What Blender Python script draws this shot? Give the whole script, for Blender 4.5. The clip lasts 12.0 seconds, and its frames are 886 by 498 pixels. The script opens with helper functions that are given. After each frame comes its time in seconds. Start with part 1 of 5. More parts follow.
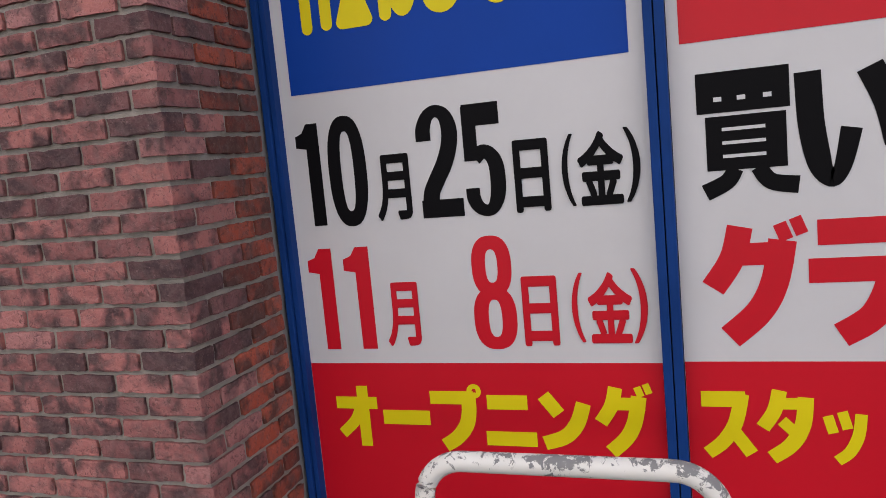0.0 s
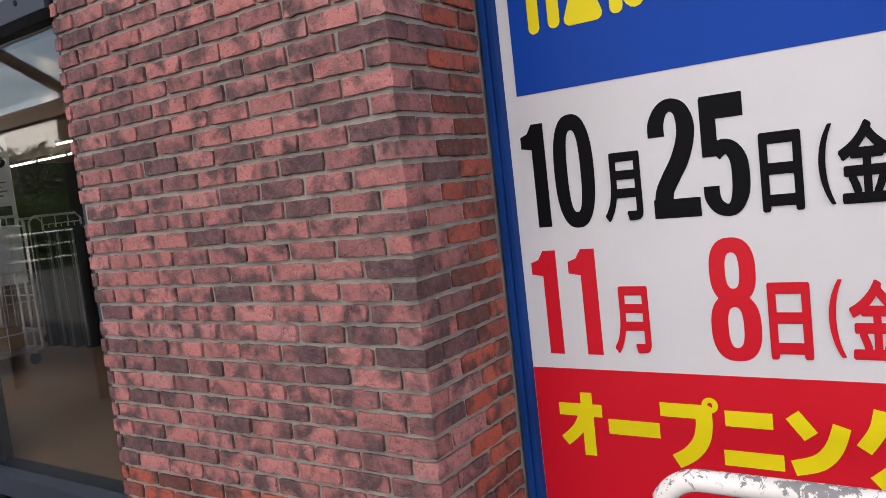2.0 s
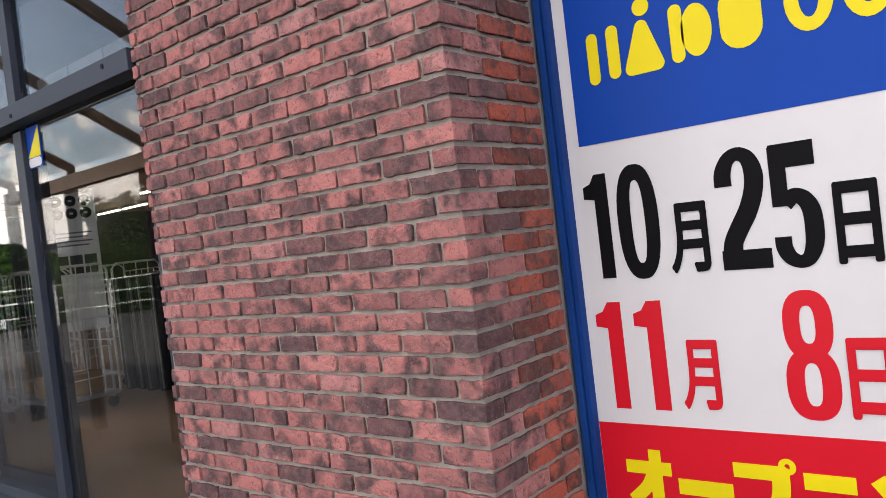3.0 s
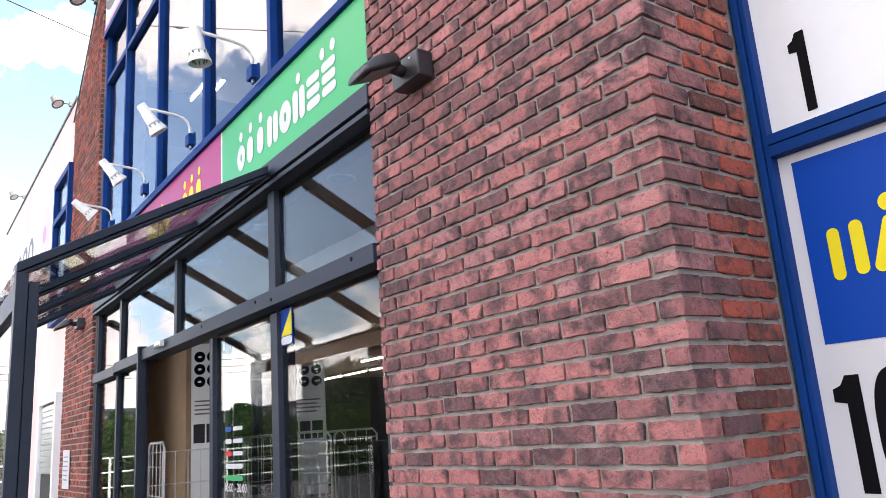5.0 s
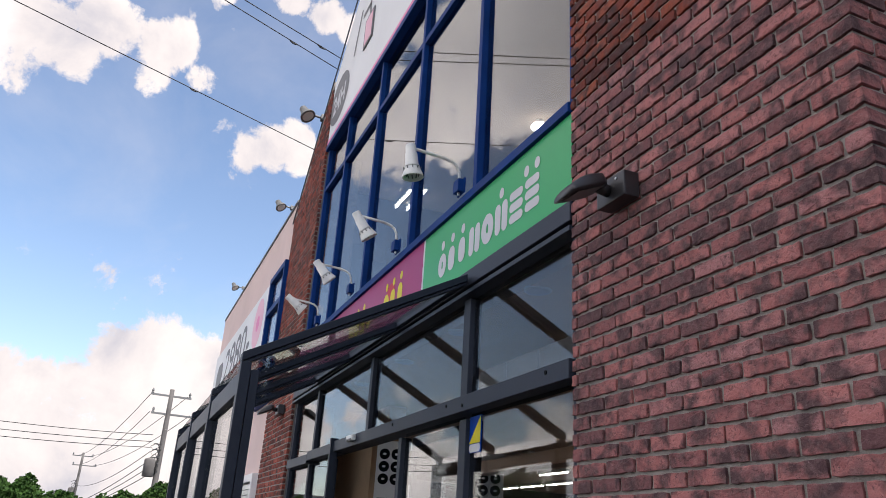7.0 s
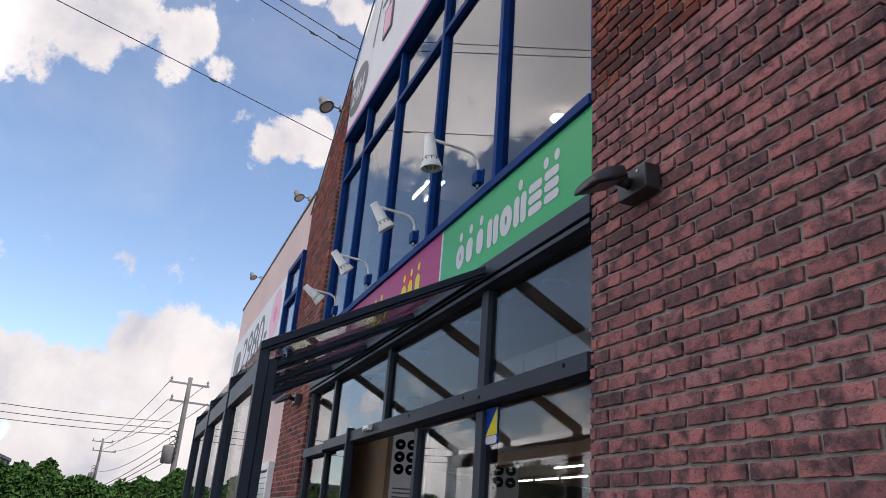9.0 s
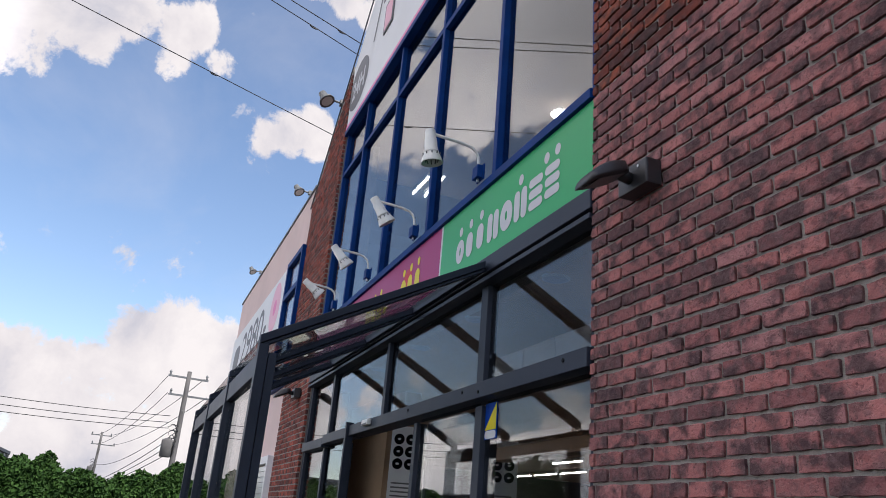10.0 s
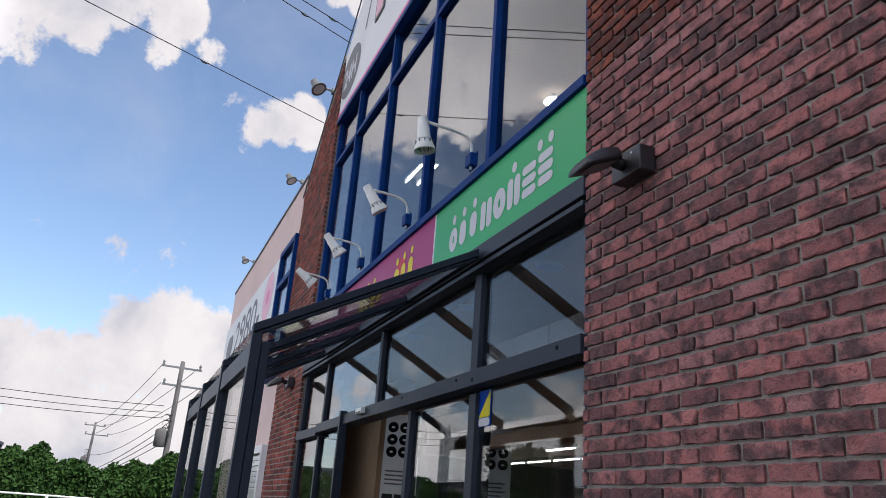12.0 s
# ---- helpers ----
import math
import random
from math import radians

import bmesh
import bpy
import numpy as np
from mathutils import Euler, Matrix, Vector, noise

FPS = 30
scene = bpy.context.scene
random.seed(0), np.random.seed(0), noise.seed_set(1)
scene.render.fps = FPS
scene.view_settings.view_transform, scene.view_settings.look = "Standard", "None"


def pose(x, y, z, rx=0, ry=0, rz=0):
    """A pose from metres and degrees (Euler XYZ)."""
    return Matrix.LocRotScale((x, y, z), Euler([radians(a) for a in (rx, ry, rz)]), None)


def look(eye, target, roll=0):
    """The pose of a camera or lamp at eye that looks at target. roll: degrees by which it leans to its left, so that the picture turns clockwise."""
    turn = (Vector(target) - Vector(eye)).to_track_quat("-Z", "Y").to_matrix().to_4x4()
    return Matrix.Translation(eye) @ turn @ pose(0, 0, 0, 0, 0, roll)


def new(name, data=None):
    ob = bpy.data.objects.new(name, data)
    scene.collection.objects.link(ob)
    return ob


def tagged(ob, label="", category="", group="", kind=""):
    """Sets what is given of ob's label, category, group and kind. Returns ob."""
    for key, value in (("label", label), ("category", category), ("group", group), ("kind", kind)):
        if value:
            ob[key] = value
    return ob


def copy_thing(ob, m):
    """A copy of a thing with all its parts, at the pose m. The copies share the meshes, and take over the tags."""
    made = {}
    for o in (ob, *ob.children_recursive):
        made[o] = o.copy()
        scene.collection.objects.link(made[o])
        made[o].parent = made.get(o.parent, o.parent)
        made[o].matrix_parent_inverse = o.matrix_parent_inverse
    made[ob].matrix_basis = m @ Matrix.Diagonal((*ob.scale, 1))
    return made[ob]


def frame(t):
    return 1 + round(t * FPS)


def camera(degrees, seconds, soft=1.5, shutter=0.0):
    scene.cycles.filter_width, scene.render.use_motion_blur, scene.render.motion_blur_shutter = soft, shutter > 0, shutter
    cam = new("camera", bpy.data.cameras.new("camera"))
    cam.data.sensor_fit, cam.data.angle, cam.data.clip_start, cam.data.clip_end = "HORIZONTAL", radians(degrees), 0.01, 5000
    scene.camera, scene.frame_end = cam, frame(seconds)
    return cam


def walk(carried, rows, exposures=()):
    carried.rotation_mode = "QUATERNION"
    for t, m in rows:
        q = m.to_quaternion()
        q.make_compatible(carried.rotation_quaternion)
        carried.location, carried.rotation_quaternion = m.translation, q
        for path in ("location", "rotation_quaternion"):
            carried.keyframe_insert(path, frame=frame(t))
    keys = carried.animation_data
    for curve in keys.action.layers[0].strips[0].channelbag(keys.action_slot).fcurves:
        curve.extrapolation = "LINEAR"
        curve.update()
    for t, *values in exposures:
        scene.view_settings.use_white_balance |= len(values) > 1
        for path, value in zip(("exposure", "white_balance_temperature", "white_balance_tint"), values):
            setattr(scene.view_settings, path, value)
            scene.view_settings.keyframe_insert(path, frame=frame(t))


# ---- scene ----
cam = camera(61.2, 12.0, soft=0.55)
ROWS = [
    (0, 0.000, -1.930, 1.500, 18.34, -6.95, 5.32),
    (0.5, -0.027, -1.946, 1.485, 28.42, -6.56, 6.60),
    (1, -0.006, -1.899, 1.478, 30.06, -6.47, 6.98),
    (1.5, -0.065, -1.928, 1.504, 32.41, -6.03, 6.75),
    (2, -0.103, -1.915, 1.490, 33.74, -4.96, 6.46),
    (2.5, -0.095, -1.895, 1.503, 36.33, -3.44, 6.52),
    (4.5, -0.073, -1.925, 1.542, 48.94, 9.81, 5.89),
    (5, -0.079, -2.002, 1.597, 54.39, 13.39, 4.07),
    (5.5, -0.085, -2.062, 1.600, 59.57, 16.96, 1.27),
    (6, -0.063, -2.098, 1.614, 63.61, 19.47, -1.28),
    (6.5, -0.053, -2.107, 1.614, 65.66, 21.02, -2.68),
    (7, -0.058, -2.105, 1.614, 66.69, 21.61, -3.27),
    (7.5, -0.058, -2.107, 1.616, 67.19, 21.43, -3.58),
    (9.5, -0.077, -2.110, 1.614, 67.67, 20.80, -4.41),
    (10, -0.080, -2.109, 1.610, 67.56, 20.59, -4.51),
    (10.5, -0.078, -2.111, 1.611, 67.59, 20.34, -4.37),
    (11, -0.081, -2.110, 1.610, 67.48, 20.14, -4.32),
    (11.5, -0.084, -2.108, 1.613, 67.34, 19.93, -4.21),
    (12, -0.092, -2.106, 1.609, 67.14, 19.76, -4.10),
]
EXPOSURES = [(0.0, 0.88, 7200, 14), (0.5, 1.15, 7200, 14), (1.5, 1.28, 7250, 14), (2.5, 1.5, 7250, 14), (4.5, 1.85, 7000, 14), (5.5, 1.54, 6550, 14), (6.0, 0.98, 6600, 14), (6.5, 0.70, 6600, 14), (7.5, 0.46, 6500, 13), (9.5, 0.39, 6330, 13), (12.0, 0.34, 6200, 12)]
walk(cam, [(t, pose(x, y, z, 90 + pitch, roll, yaw)) for t, x, y, z, yaw, pitch, roll in ROWS], EXPOSURES)

# ---- sky and sun ----
SUN_ELEVATION, SUN_AZIMUTH = radians(52), radians(60)   # azimuth clockwise from +y: the front is in the building's own shade
world = bpy.data.worlds.new("sky")
scene.world = world
world.use_nodes = True


def link_nodes(tree, pairs):
    for a, b in pairs:
        tree.links.new(a, b)


def math_node(tree, op, a, b=None, c=None, clamp=False):
    n = tree.nodes.new("ShaderNodeMath")
    n.operation, n.use_clamp = op, clamp
    for i, v in enumerate((a, b, c)):
        if v is None:
            continue
        if isinstance(v, (int, float)):
            n.inputs[i].default_value = v
        else:
            tree.links.new(v, n.inputs[i])
    return n.outputs[0]


def ramp_node(tree, fac, stops, mode="LINEAR"):
    n = tree.nodes.new("ShaderNodeValToRGB")
    n.color_ramp.interpolation = mode
    while len(n.color_ramp.elements) < len(stops):
        n.color_ramp.elements.new(0.5)
    for e, (p, col) in zip(n.color_ramp.elements, stops):
        e.position = p
        e.color = (*col, 1) if not isinstance(col, (int, float)) else (col, col, col, 1)
    tree.links.new(fac, n.inputs[0])
    return n.outputs[0]


def noise_node(tree, vec, scale, detail=4.0, rough=0.55, distort=0.0):
    n = tree.nodes.new("ShaderNodeTexNoise")
    n.inputs["Scale"].default_value, n.inputs["Detail"].default_value = scale, detail
    n.inputs["Roughness"].default_value, n.inputs["Distortion"].default_value = rough, distort
    if vec is not None:
        tree.links.new(vec, n.inputs["Vector"])
    return n.outputs[0]


def mix_node(tree, fac, a, b, blend="MIX"):
    n = tree.nodes.new("ShaderNodeMix")
    n.data_type, n.blend_type = "RGBA", blend
    for sock, v in ((n.inputs[0], fac), (n.inputs[6], a), (n.inputs[7], b)):
        if isinstance(v, (int, float)):
            sock.default_value = v
        elif isinstance(v, tuple):
            sock.default_value = (*v, 1)
        else:
            tree.links.new(v, sock)
    return n.outputs[2]


def build_sky():
    tree = world.node_tree
    tree.nodes.clear()
    out = tree.nodes.new("ShaderNodeOutputWorld")
    sky = tree.nodes.new("ShaderNodeTexSky")
    sky.sky_type, sky.sun_disc = "NISHITA", False
    sky.sun_elevation, sky.sun_rotation = SUN_ELEVATION, SUN_AZIMUTH
    sky.air_density, sky.dust_density = 1.0, 0.6
    blue = tree.nodes.new("ShaderNodeBackground")
    blue.inputs[1].default_value = 0.15
    tree.links.new(sky.outputs[0], blue.inputs[0])
    way = tree.nodes.new("ShaderNodeTexCoord").outputs["Generated"]
    # cumulus: soft heaps in the directions where they stand, broken up by noise
    bank_low = [(-0.983, -0.131, 0.129, 4.5, 1.1), (-0.983, -0.106, 0.147, 2.8, 1), (-0.989, -0.050, 0.142, 3.7, 1), (-0.986, -0.007, 0.164, 4.7, 1.1), (-0.983, 0.039, 0.179, 4.6, 1.1), (-0.979, 0.083, 0.185, 3.5, 1), (-0.993, -0.075, 0.088, 5.4, 1), (-0.995, 0.017, 0.095, 6.1, 1), (-0.984, 0.116, 0.136, 4.8, 1), (-0.977, -0.177, 0.116, 5.3, 1), (-0.998, -0.061, 0.027, 7.2, 1), (-0.996, 0.072, 0.044, 7.6, 1)]
    heaps_high = [(-0.838, -0.238, 0.492, 5.1, 1), (-0.832, -0.183, 0.523, 4.3, 1.05), (-0.850, -0.133, 0.510, 2.5, 0.9), (-0.831, -0.107, 0.546, 3.2, 0.95), (-0.841, -0.038, 0.540, 2.8, 0.9), (-0.860, -0.044, 0.509, 1.9, 0.75), (-0.855, 0.008, 0.519, 1.8, 0.75), (-0.798, -0.280, 0.533, 5.4, 1), (-0.788, -0.184, 0.588, 5.8, 1), (-0.886, 0.082, 0.455, 1.8, 0.95), (-0.876, 0.111, 0.468, 2.4, 1.05), (-0.868, 0.134, 0.479, 2.2, 1), (-0.877, 0.149, 0.456, 2.0, 0.95), (-0.778, 0.135, 0.614, 1.9, 0.9), (-0.777, 0.098, 0.622, 1.9, 0.85), (-0.780, 0.171, 0.602, 1.5, 0.75), (-0.799, 0.011, 0.601, 1.1, 0.6)]
    total = None
    for x, y, z, spread, weight in bank_low + heaps_high:
        d = tree.nodes.new("ShaderNodeVectorMath")
        d.operation = "DOT_PRODUCT"
        tree.links.new(way, d.inputs[0])
        d.inputs[1].default_value = Vector((x, y, z)).normalized()
        m = tree.nodes.new("ShaderNodeMapRange")
        m.inputs["From Min"].default_value, m.inputs["From Max"].default_value = math.cos(radians(spread)), math.cos(radians(spread * 0.12))
        m.inputs["To Max"].default_value = weight
        tree.links.new(d.outputs["Value"], m.inputs["Value"])
        total = m.outputs[0] if total is None else math_node(tree, "MAXIMUM", total, m.outputs[0])
    sep = tree.nodes.new("ShaderNodeSeparateXYZ")
    tree.links.new(way, sep.inputs[0])
    # over the rest of the sky, seen in the panes only: a belt low down, clear blue, then a broad grey-bottomed cloud
    south = math_node(tree, "MULTIPLY", math_node(tree, "SUBTRACT", math_node(tree, "MULTIPLY", sep.outputs["Y"], -1.0), 0.19), 6.0, clamp=True)

    def height(low_z, high_z, top):
        m = tree.nodes.new("ShaderNodeMapRange")
        m.inputs["From Min"].default_value, m.inputs["From Max"].default_value, m.inputs["To Max"].default_value = low_z, high_z, top
        tree.links.new(sep.outputs["Z"], m.inputs["Value"])
        return m.outputs[0]
    wide = math_node(tree, "MULTIPLY_ADD", noise_node(tree, way, 2.6, 4, 0.55, 0.3), 0.4, 0.8)
    total = math_node(tree, "MAXIMUM", total, math_node(tree, "MULTIPLY", math_node(tree, "MULTIPLY", height(0.42, 0.56, 1.3), wide), south))
    total = math_node(tree, "MAXIMUM", total, math_node(tree, "MULTIPLY", height(0.23, 0.10, 1.0), south))
    puff = noise_node(tree, way, 13.0, 12, 0.66, 0.2)
    edge = math_node(tree, "ADD", total, math_node(tree, "MULTIPLY", math_node(tree, "SUBTRACT", puff, 0.5), 2.5))
    cover = tree.nodes.new("ShaderNodeMapRange")
    cover.interpolation_type = "SMOOTHSTEP"
    cover.inputs["From Min"].default_value, cover.inputs["From Max"].default_value = 0.34, 0.68
    tree.links.new(edge, cover.inputs["Value"])
    shade = noise_node(tree, way, 8.0, 7, 0.6, 0.2)
    haze = ramp_node(tree, noise_node(tree, way, 4.5, 7, 0.6, 0.4), [(0.45, 0.01), (0.75, 0.18)])
    haze = math_node(tree, "MAXIMUM", haze, math_node(tree, "MULTIPLY", height(0.50, 0.12, 0.10), south))
    veil = math_node(tree, "MAXIMUM", cover.outputs[0], haze)
    tint = ramp_node(tree, shade, [(0.30, (0.64, 0.63, 0.68)), (0.45, (0.86, 0.81, 0.80)), (0.60, (1.0, 0.94, 0.90))])
    under = math_node(tree, "MULTIPLY", height(0.50, 0.60, 0.8), south)      # the grey base of the cloud overhead
    tint = mix_node(tree, under, tint, (0.38, 0.375, 0.39))
    cloud = tree.nodes.new("ShaderNodeBackground")
    tree.links.new(math_node(tree, "ADD", math_node(tree, "MULTIPLY", south, 1.15), 0.75), cloud.inputs[1])   # clouds opposite the sun are lit full in front
    tree.links.new(tint, cloud.inputs[0])
    mix = tree.nodes.new("ShaderNodeMixShader")
    link_nodes(tree, [(veil, mix.inputs[0]), (blue.outputs[0], mix.inputs[1]), (cloud.outputs[0], mix.inputs[2]), (mix.outputs[0], out.inputs[0])])


build_sky()
sun = new("sun", bpy.data.lights.new("sun", "SUN"))
sun.data.energy, sun.data.angle, sun.data.color = 5.0, radians(0.55), (1.0, 0.95, 0.88)
sun_way = Vector((math.sin(SUN_AZIMUTH) * math.cos(SUN_ELEVATION), math.cos(SUN_AZIMUTH) * math.cos(SUN_ELEVATION), math.sin(SUN_ELEVATION)))
sun.matrix_world = look(sun_way * 60, (0, 0, 0))

# ---- materials ----


def material(name):
    m = bpy.data.materials.new(name)
    m.use_nodes = True
    t = m.node_tree
    return m, t, t.nodes["Principled BSDF"], t.nodes.new("ShaderNodeNewGeometry")


def bump(t, p, height, strength, distance):
    b = t.nodes.new("ShaderNodeBump")
    b.inputs["Strength"].default_value, b.inputs["Distance"].default_value = strength, distance
    t.links.new(height, b.inputs["Height"])
    t.links.new(b.outputs[0], p.inputs["Normal"])


def surface(name, colour, rough=0.6, vary=0.15, scale=3.0, grain=80.0, metal=0.0, relief=0.002, strength=0.25, coat=0.0, second=None, local=False, gloss=0.5):
    """A painted or mineral surface: broad stains and fine grain about one base colour."""
    m, t, p, g = material(name)
    pos = t.nodes.new("ShaderNodeTexCoord").outputs["Object"] if local else g.outputs["Position"]
    big, fine = noise_node(t, pos, scale, 5, 0.6), noise_node(t, pos, grain, 3, 0.6)
    dark = tuple(c * (1 - vary) for c in colour) if second is None else second
    light = tuple(min(1, c * (1 + vary * 0.6)) for c in colour)
    col = mix_node(t, ramp_node(t, big, [(0.35, 0.0), (0.65, 1.0)]), dark, light)
    col = mix_node(t, math_node(t, "MULTIPLY", fine, vary), col, tuple(c * 0.6 for c in colour))
    t.links.new(col, p.inputs["Base Color"])
    r = math_node(t, "ADD", math_node(t, "MULTIPLY", math_node(t, "SUBTRACT", big, 0.5), 0.25), rough, clamp=True)
    t.links.new(r, p.inputs["Roughness"])
    p.inputs["Metallic"].default_value, p.inputs["Coat Weight"].default_value = metal, coat
    p.inputs["Specular IOR Level"].default_value = gloss
    bump(t, p, fine, strength, relief)
    return m


def brick_surface(name, stops, burnt, joined, dust):
    m, t, p, g = material(name)
    pos = g.outputs["Position"]
    pick = g.outputs["Random Per Island"] if joined else t.nodes.new("ShaderNodeObjectInfo").outputs["Random"]
    base = ramp_node(t, pick, stops)
    shift = t.nodes.new("ShaderNodeVectorMath")
    shift.operation = "MULTIPLY_ADD"
    shift.inputs[1].default_value = (1, 1, 1)
    t.links.new(pos, shift.inputs[0])
    vec = t.nodes.new("ShaderNodeCombineXYZ")
    for i in range(3):
        t.links.new(math_node(t, "MULTIPLY", pick, 17.0 + 9 * i), vec.inputs[i])
    t.links.new(vec.outputs[0], shift.inputs[2])
    own = shift.outputs[0]
    patch, blot = noise_node(t, own, 9.5, 3, 0.5, 0.3), noise_node(t, own, 32.0, 5, 0.65)
    fine = noise_node(t, own, 190.0, 4, 0.65)
    col = mix_node(t, math_node(t, "MULTIPLY", ramp_node(t, patch, [(0.45, 0.0), (0.61, 1.0)]), 0.94), base, burnt)
    col = mix_node(t, math_node(t, "MULTIPLY", ramp_node(t, blot, [(0.45, 0.0), (0.75, 1.0)]), dust), col, (0.46, 0.29, 0.27))
    col = mix_node(t, math_node(t, "MULTIPLY", ramp_node(t, fine, [(0.38, 1.0), (0.52, 0.0)]), 0.10), col, (0.07, 0.035, 0.035))
    smudge = noise_node(t, own, 17.0, 4, 0.6, 0.6)
    col = mix_node(t, math_node(t, "MULTIPLY", ramp_node(t, smudge, [(0.50, 0.0), (0.68, 1.0)]), 0.55), col, (0.13, 0.085, 0.085))
    vein = math_node(t, "ABSOLUTE", math_node(t, "SUBTRACT", noise_node(t, own, 21.0, 5, 0.6, 1.2), 0.5))
    vein = math_node(t, "MULTIPLY", ramp_node(t, vein, [(0.004, 1.0), (0.014, 0.0)]), ramp_node(t, blot, [(0.50, 0.0), (0.62, 0.8)]))
    col = mix_node(t, vein, col, (0.05, 0.028, 0.028))
    crumb = noise_node(t, own, 75.0, 6, 0.75, 0.5)
    col = mix_node(t, math_node(t, "MULTIPLY", ramp_node(t, crumb, [(0.59, 0.0), (0.70, 1.0)]), 0.28), col, (0.52, 0.36, 0.34))
    p.inputs["Roughness"].default_value = 0.88
    p.inputs["Specular IOR Level"].default_value = 0.12
    lumps, crack = noise_node(t, own, 20.0, 4, 0.58, 0.4), noise_node(t, own, 52.0, 4, 0.6, 0.9)
    pits = math_node(t, "MULTIPLY", ramp_node(t, crack, [(0.34, 1.0), (0.44, 0.0)]), 0.55)
    t.links.new(mix_node(t, pits, col, (0.06, 0.034, 0.036)), p.inputs["Base Color"])
    h = math_node(t, "ADD", math_node(t, "MULTIPLY", fine, 0.03), math_node(t, "ADD", lumps, math_node(t, "MULTIPLY", crack, 0.5)))
    bump(t, p, h, 0.9, 0.011)
    return m


PINK = [(0.0, (0.084, 0.047, 0.052)), (0.12, (0.167, 0.076, 0.078)), (0.30, (0.272, 0.108, 0.105)), (0.70, (0.363, 0.139, 0.130)), (0.85, (0.409, 0.161, 0.151)), (1.0, (0.349, 0.160, 0.158))]
OLD = [(0.0, (0.08, 0.030, 0.027)), (0.3, (0.17, 0.043, 0.030)), (0.7, (0.25, 0.060, 0.036)), (1.0, (0.30, 0.085, 0.05))]
RUST = [(0.0, (0.10, 0.035, 0.030)), (0.2, (0.22, 0.055, 0.040)), (0.7, (0.36, 0.080, 0.050)), (1.0, (0.43, 0.12, 0.08))]
BURNT = (0.066, 0.042, 0.046)
brick_pink = brick_surface("weathered_pink_brick", PINK, BURNT, False, 0.22)
brick_pink_joined = brick_surface("weathered_pink_brick_joined", PINK, BURNT, True, 0.22)
brick_old_joined = brick_surface("dark_rust_brick_joined", OLD, (0.05, 0.03, 0.028), True, 0.05)
brick_rust = brick_surface("rust_red_brick", RUST, (0.08, 0.04, 0.035), False, 0.12)
brick_rust_joined = brick_surface("rust_red_brick_joined", RUST, (0.08, 0.04, 0.035), True, 0.12)
mortar = surface("grey_mortar", (0.275, 0.250, 0.222), 0.95, 0.3, 9, 110, relief=0.006, strength=0.9)
caulk = surface("grey_caulk", (0.20, 0.20, 0.20), 0.7, 0.15, 6, 60)
blue_paint = surface("blue_painted_aluminium", (0.005, 0.038, 0.175), 0.5, 0.2, 2.5, 120, relief=0.0006, strength=0.15, gloss=0.07)
grey_frame = surface("anthracite_aluminium", (0.026, 0.033, 0.049), 0.48, 0.18, 2.0, 150, relief=0.0006, strength=0.15, gloss=0.2)
board_white = surface("white_board_sheet", (0.74, 0.74, 0.73), 0.5, 0.05, 0.8, 40, relief=0.0006, strength=0.1, gloss=0.3)
white_vinyl = surface("white_sign_film", (0.53, 0.535, 0.555), 0.42, 0.05, 1.2, 40, relief=0.0008, strength=0.1, gloss=0.22)
white_wrinkled = surface("creased_white_film", (0.64, 0.645, 0.65), 0.4, 0.05, 2.0, 9, relief=0.01, strength=0.3)
blue_vinyl = surface("blue_sign_film", (0.002, 0.046, 0.30), 0.45, 0.06, 1.2, 40, relief=0.0006, strength=0.1, gloss=0.1)
red_vinyl = surface("red_sign_film", (0.52, 0.006, 0.018), 0.4, 0.06, 1.2, 40, relief=0.0006, strength=0.1, gloss=0.22)
yellow_vinyl = surface("yellow_sign_film", (0.64, 0.54, 0.008), 0.45, 0.05, 2, 60, relief=0.0005, strength=0.1, gloss=0.22)
black_vinyl = surface("black_sign_film", (0.004, 0.004, 0.005), 0.5, 0.1, 2, 60, relief=0.0005, strength=0.1, gloss=0.06)
green_vinyl = surface("green_sign_panel", (0.042, 0.36, 0.13), 0.4, 0.06, 0.8, 40, relief=0.0006, strength=0.1, gloss=0.22)
purple_vinyl = surface("magenta_sign_panel", (0.33, 0.022, 0.13), 0.4, 0.06, 0.8, 40, relief=0.0006, strength=0.1, gloss=0.22)
pink_vinyl = surface("pink_sign_band", (0.75, 0.16, 0.36), 0.45, 0.05, 1, 40, relief=0.0006, strength=0.1)
pale_pink = surface("pale_pink_print", (0.78, 0.42, 0.50), 0.5, 0.05, 1, 40)
grey_vinyl = surface("grey_sign_print", (0.16, 0.155, 0.16), 0.5, 0.08, 1, 40, gloss=0.22)
pink_render = surface("pale_pink_render", (0.70, 0.54, 0.50), 0.9, 0.08, 0.6, 90, relief=0.003, strength=0.35)
white_paint = surface("white_enamel", (0.72, 0.72, 0.68), 0.4, 0.1, 8, 150, relief=0.0006, strength=0.15)
cage_steel = surface("dull_zinc_tube", (0.66, 0.66, 0.64), 0.45, 0.2, 7, 160, relief=0.0006, strength=0.2)
dark_metal = surface("dark_bronze_metal", (0.024, 0.023, 0.025), 0.42, 0.2, 7, 160, relief=0.0006, strength=0.2)
pole_grey = surface("weathered_pole_concrete", (0.12, 0.113, 0.108), 0.9, 0.25, 1.5, 70, relief=0.003, strength=0.4)
grey_metal = surface("grey_cast_metal", (0.13, 0.135, 0.135), 0.5, 0.2, 7, 160, relief=0.001, strength=0.2)
steel = surface("zinc_steel", (0.55, 0.56, 0.56), 0.35, 0.12, 9, 120, metal=0.85)
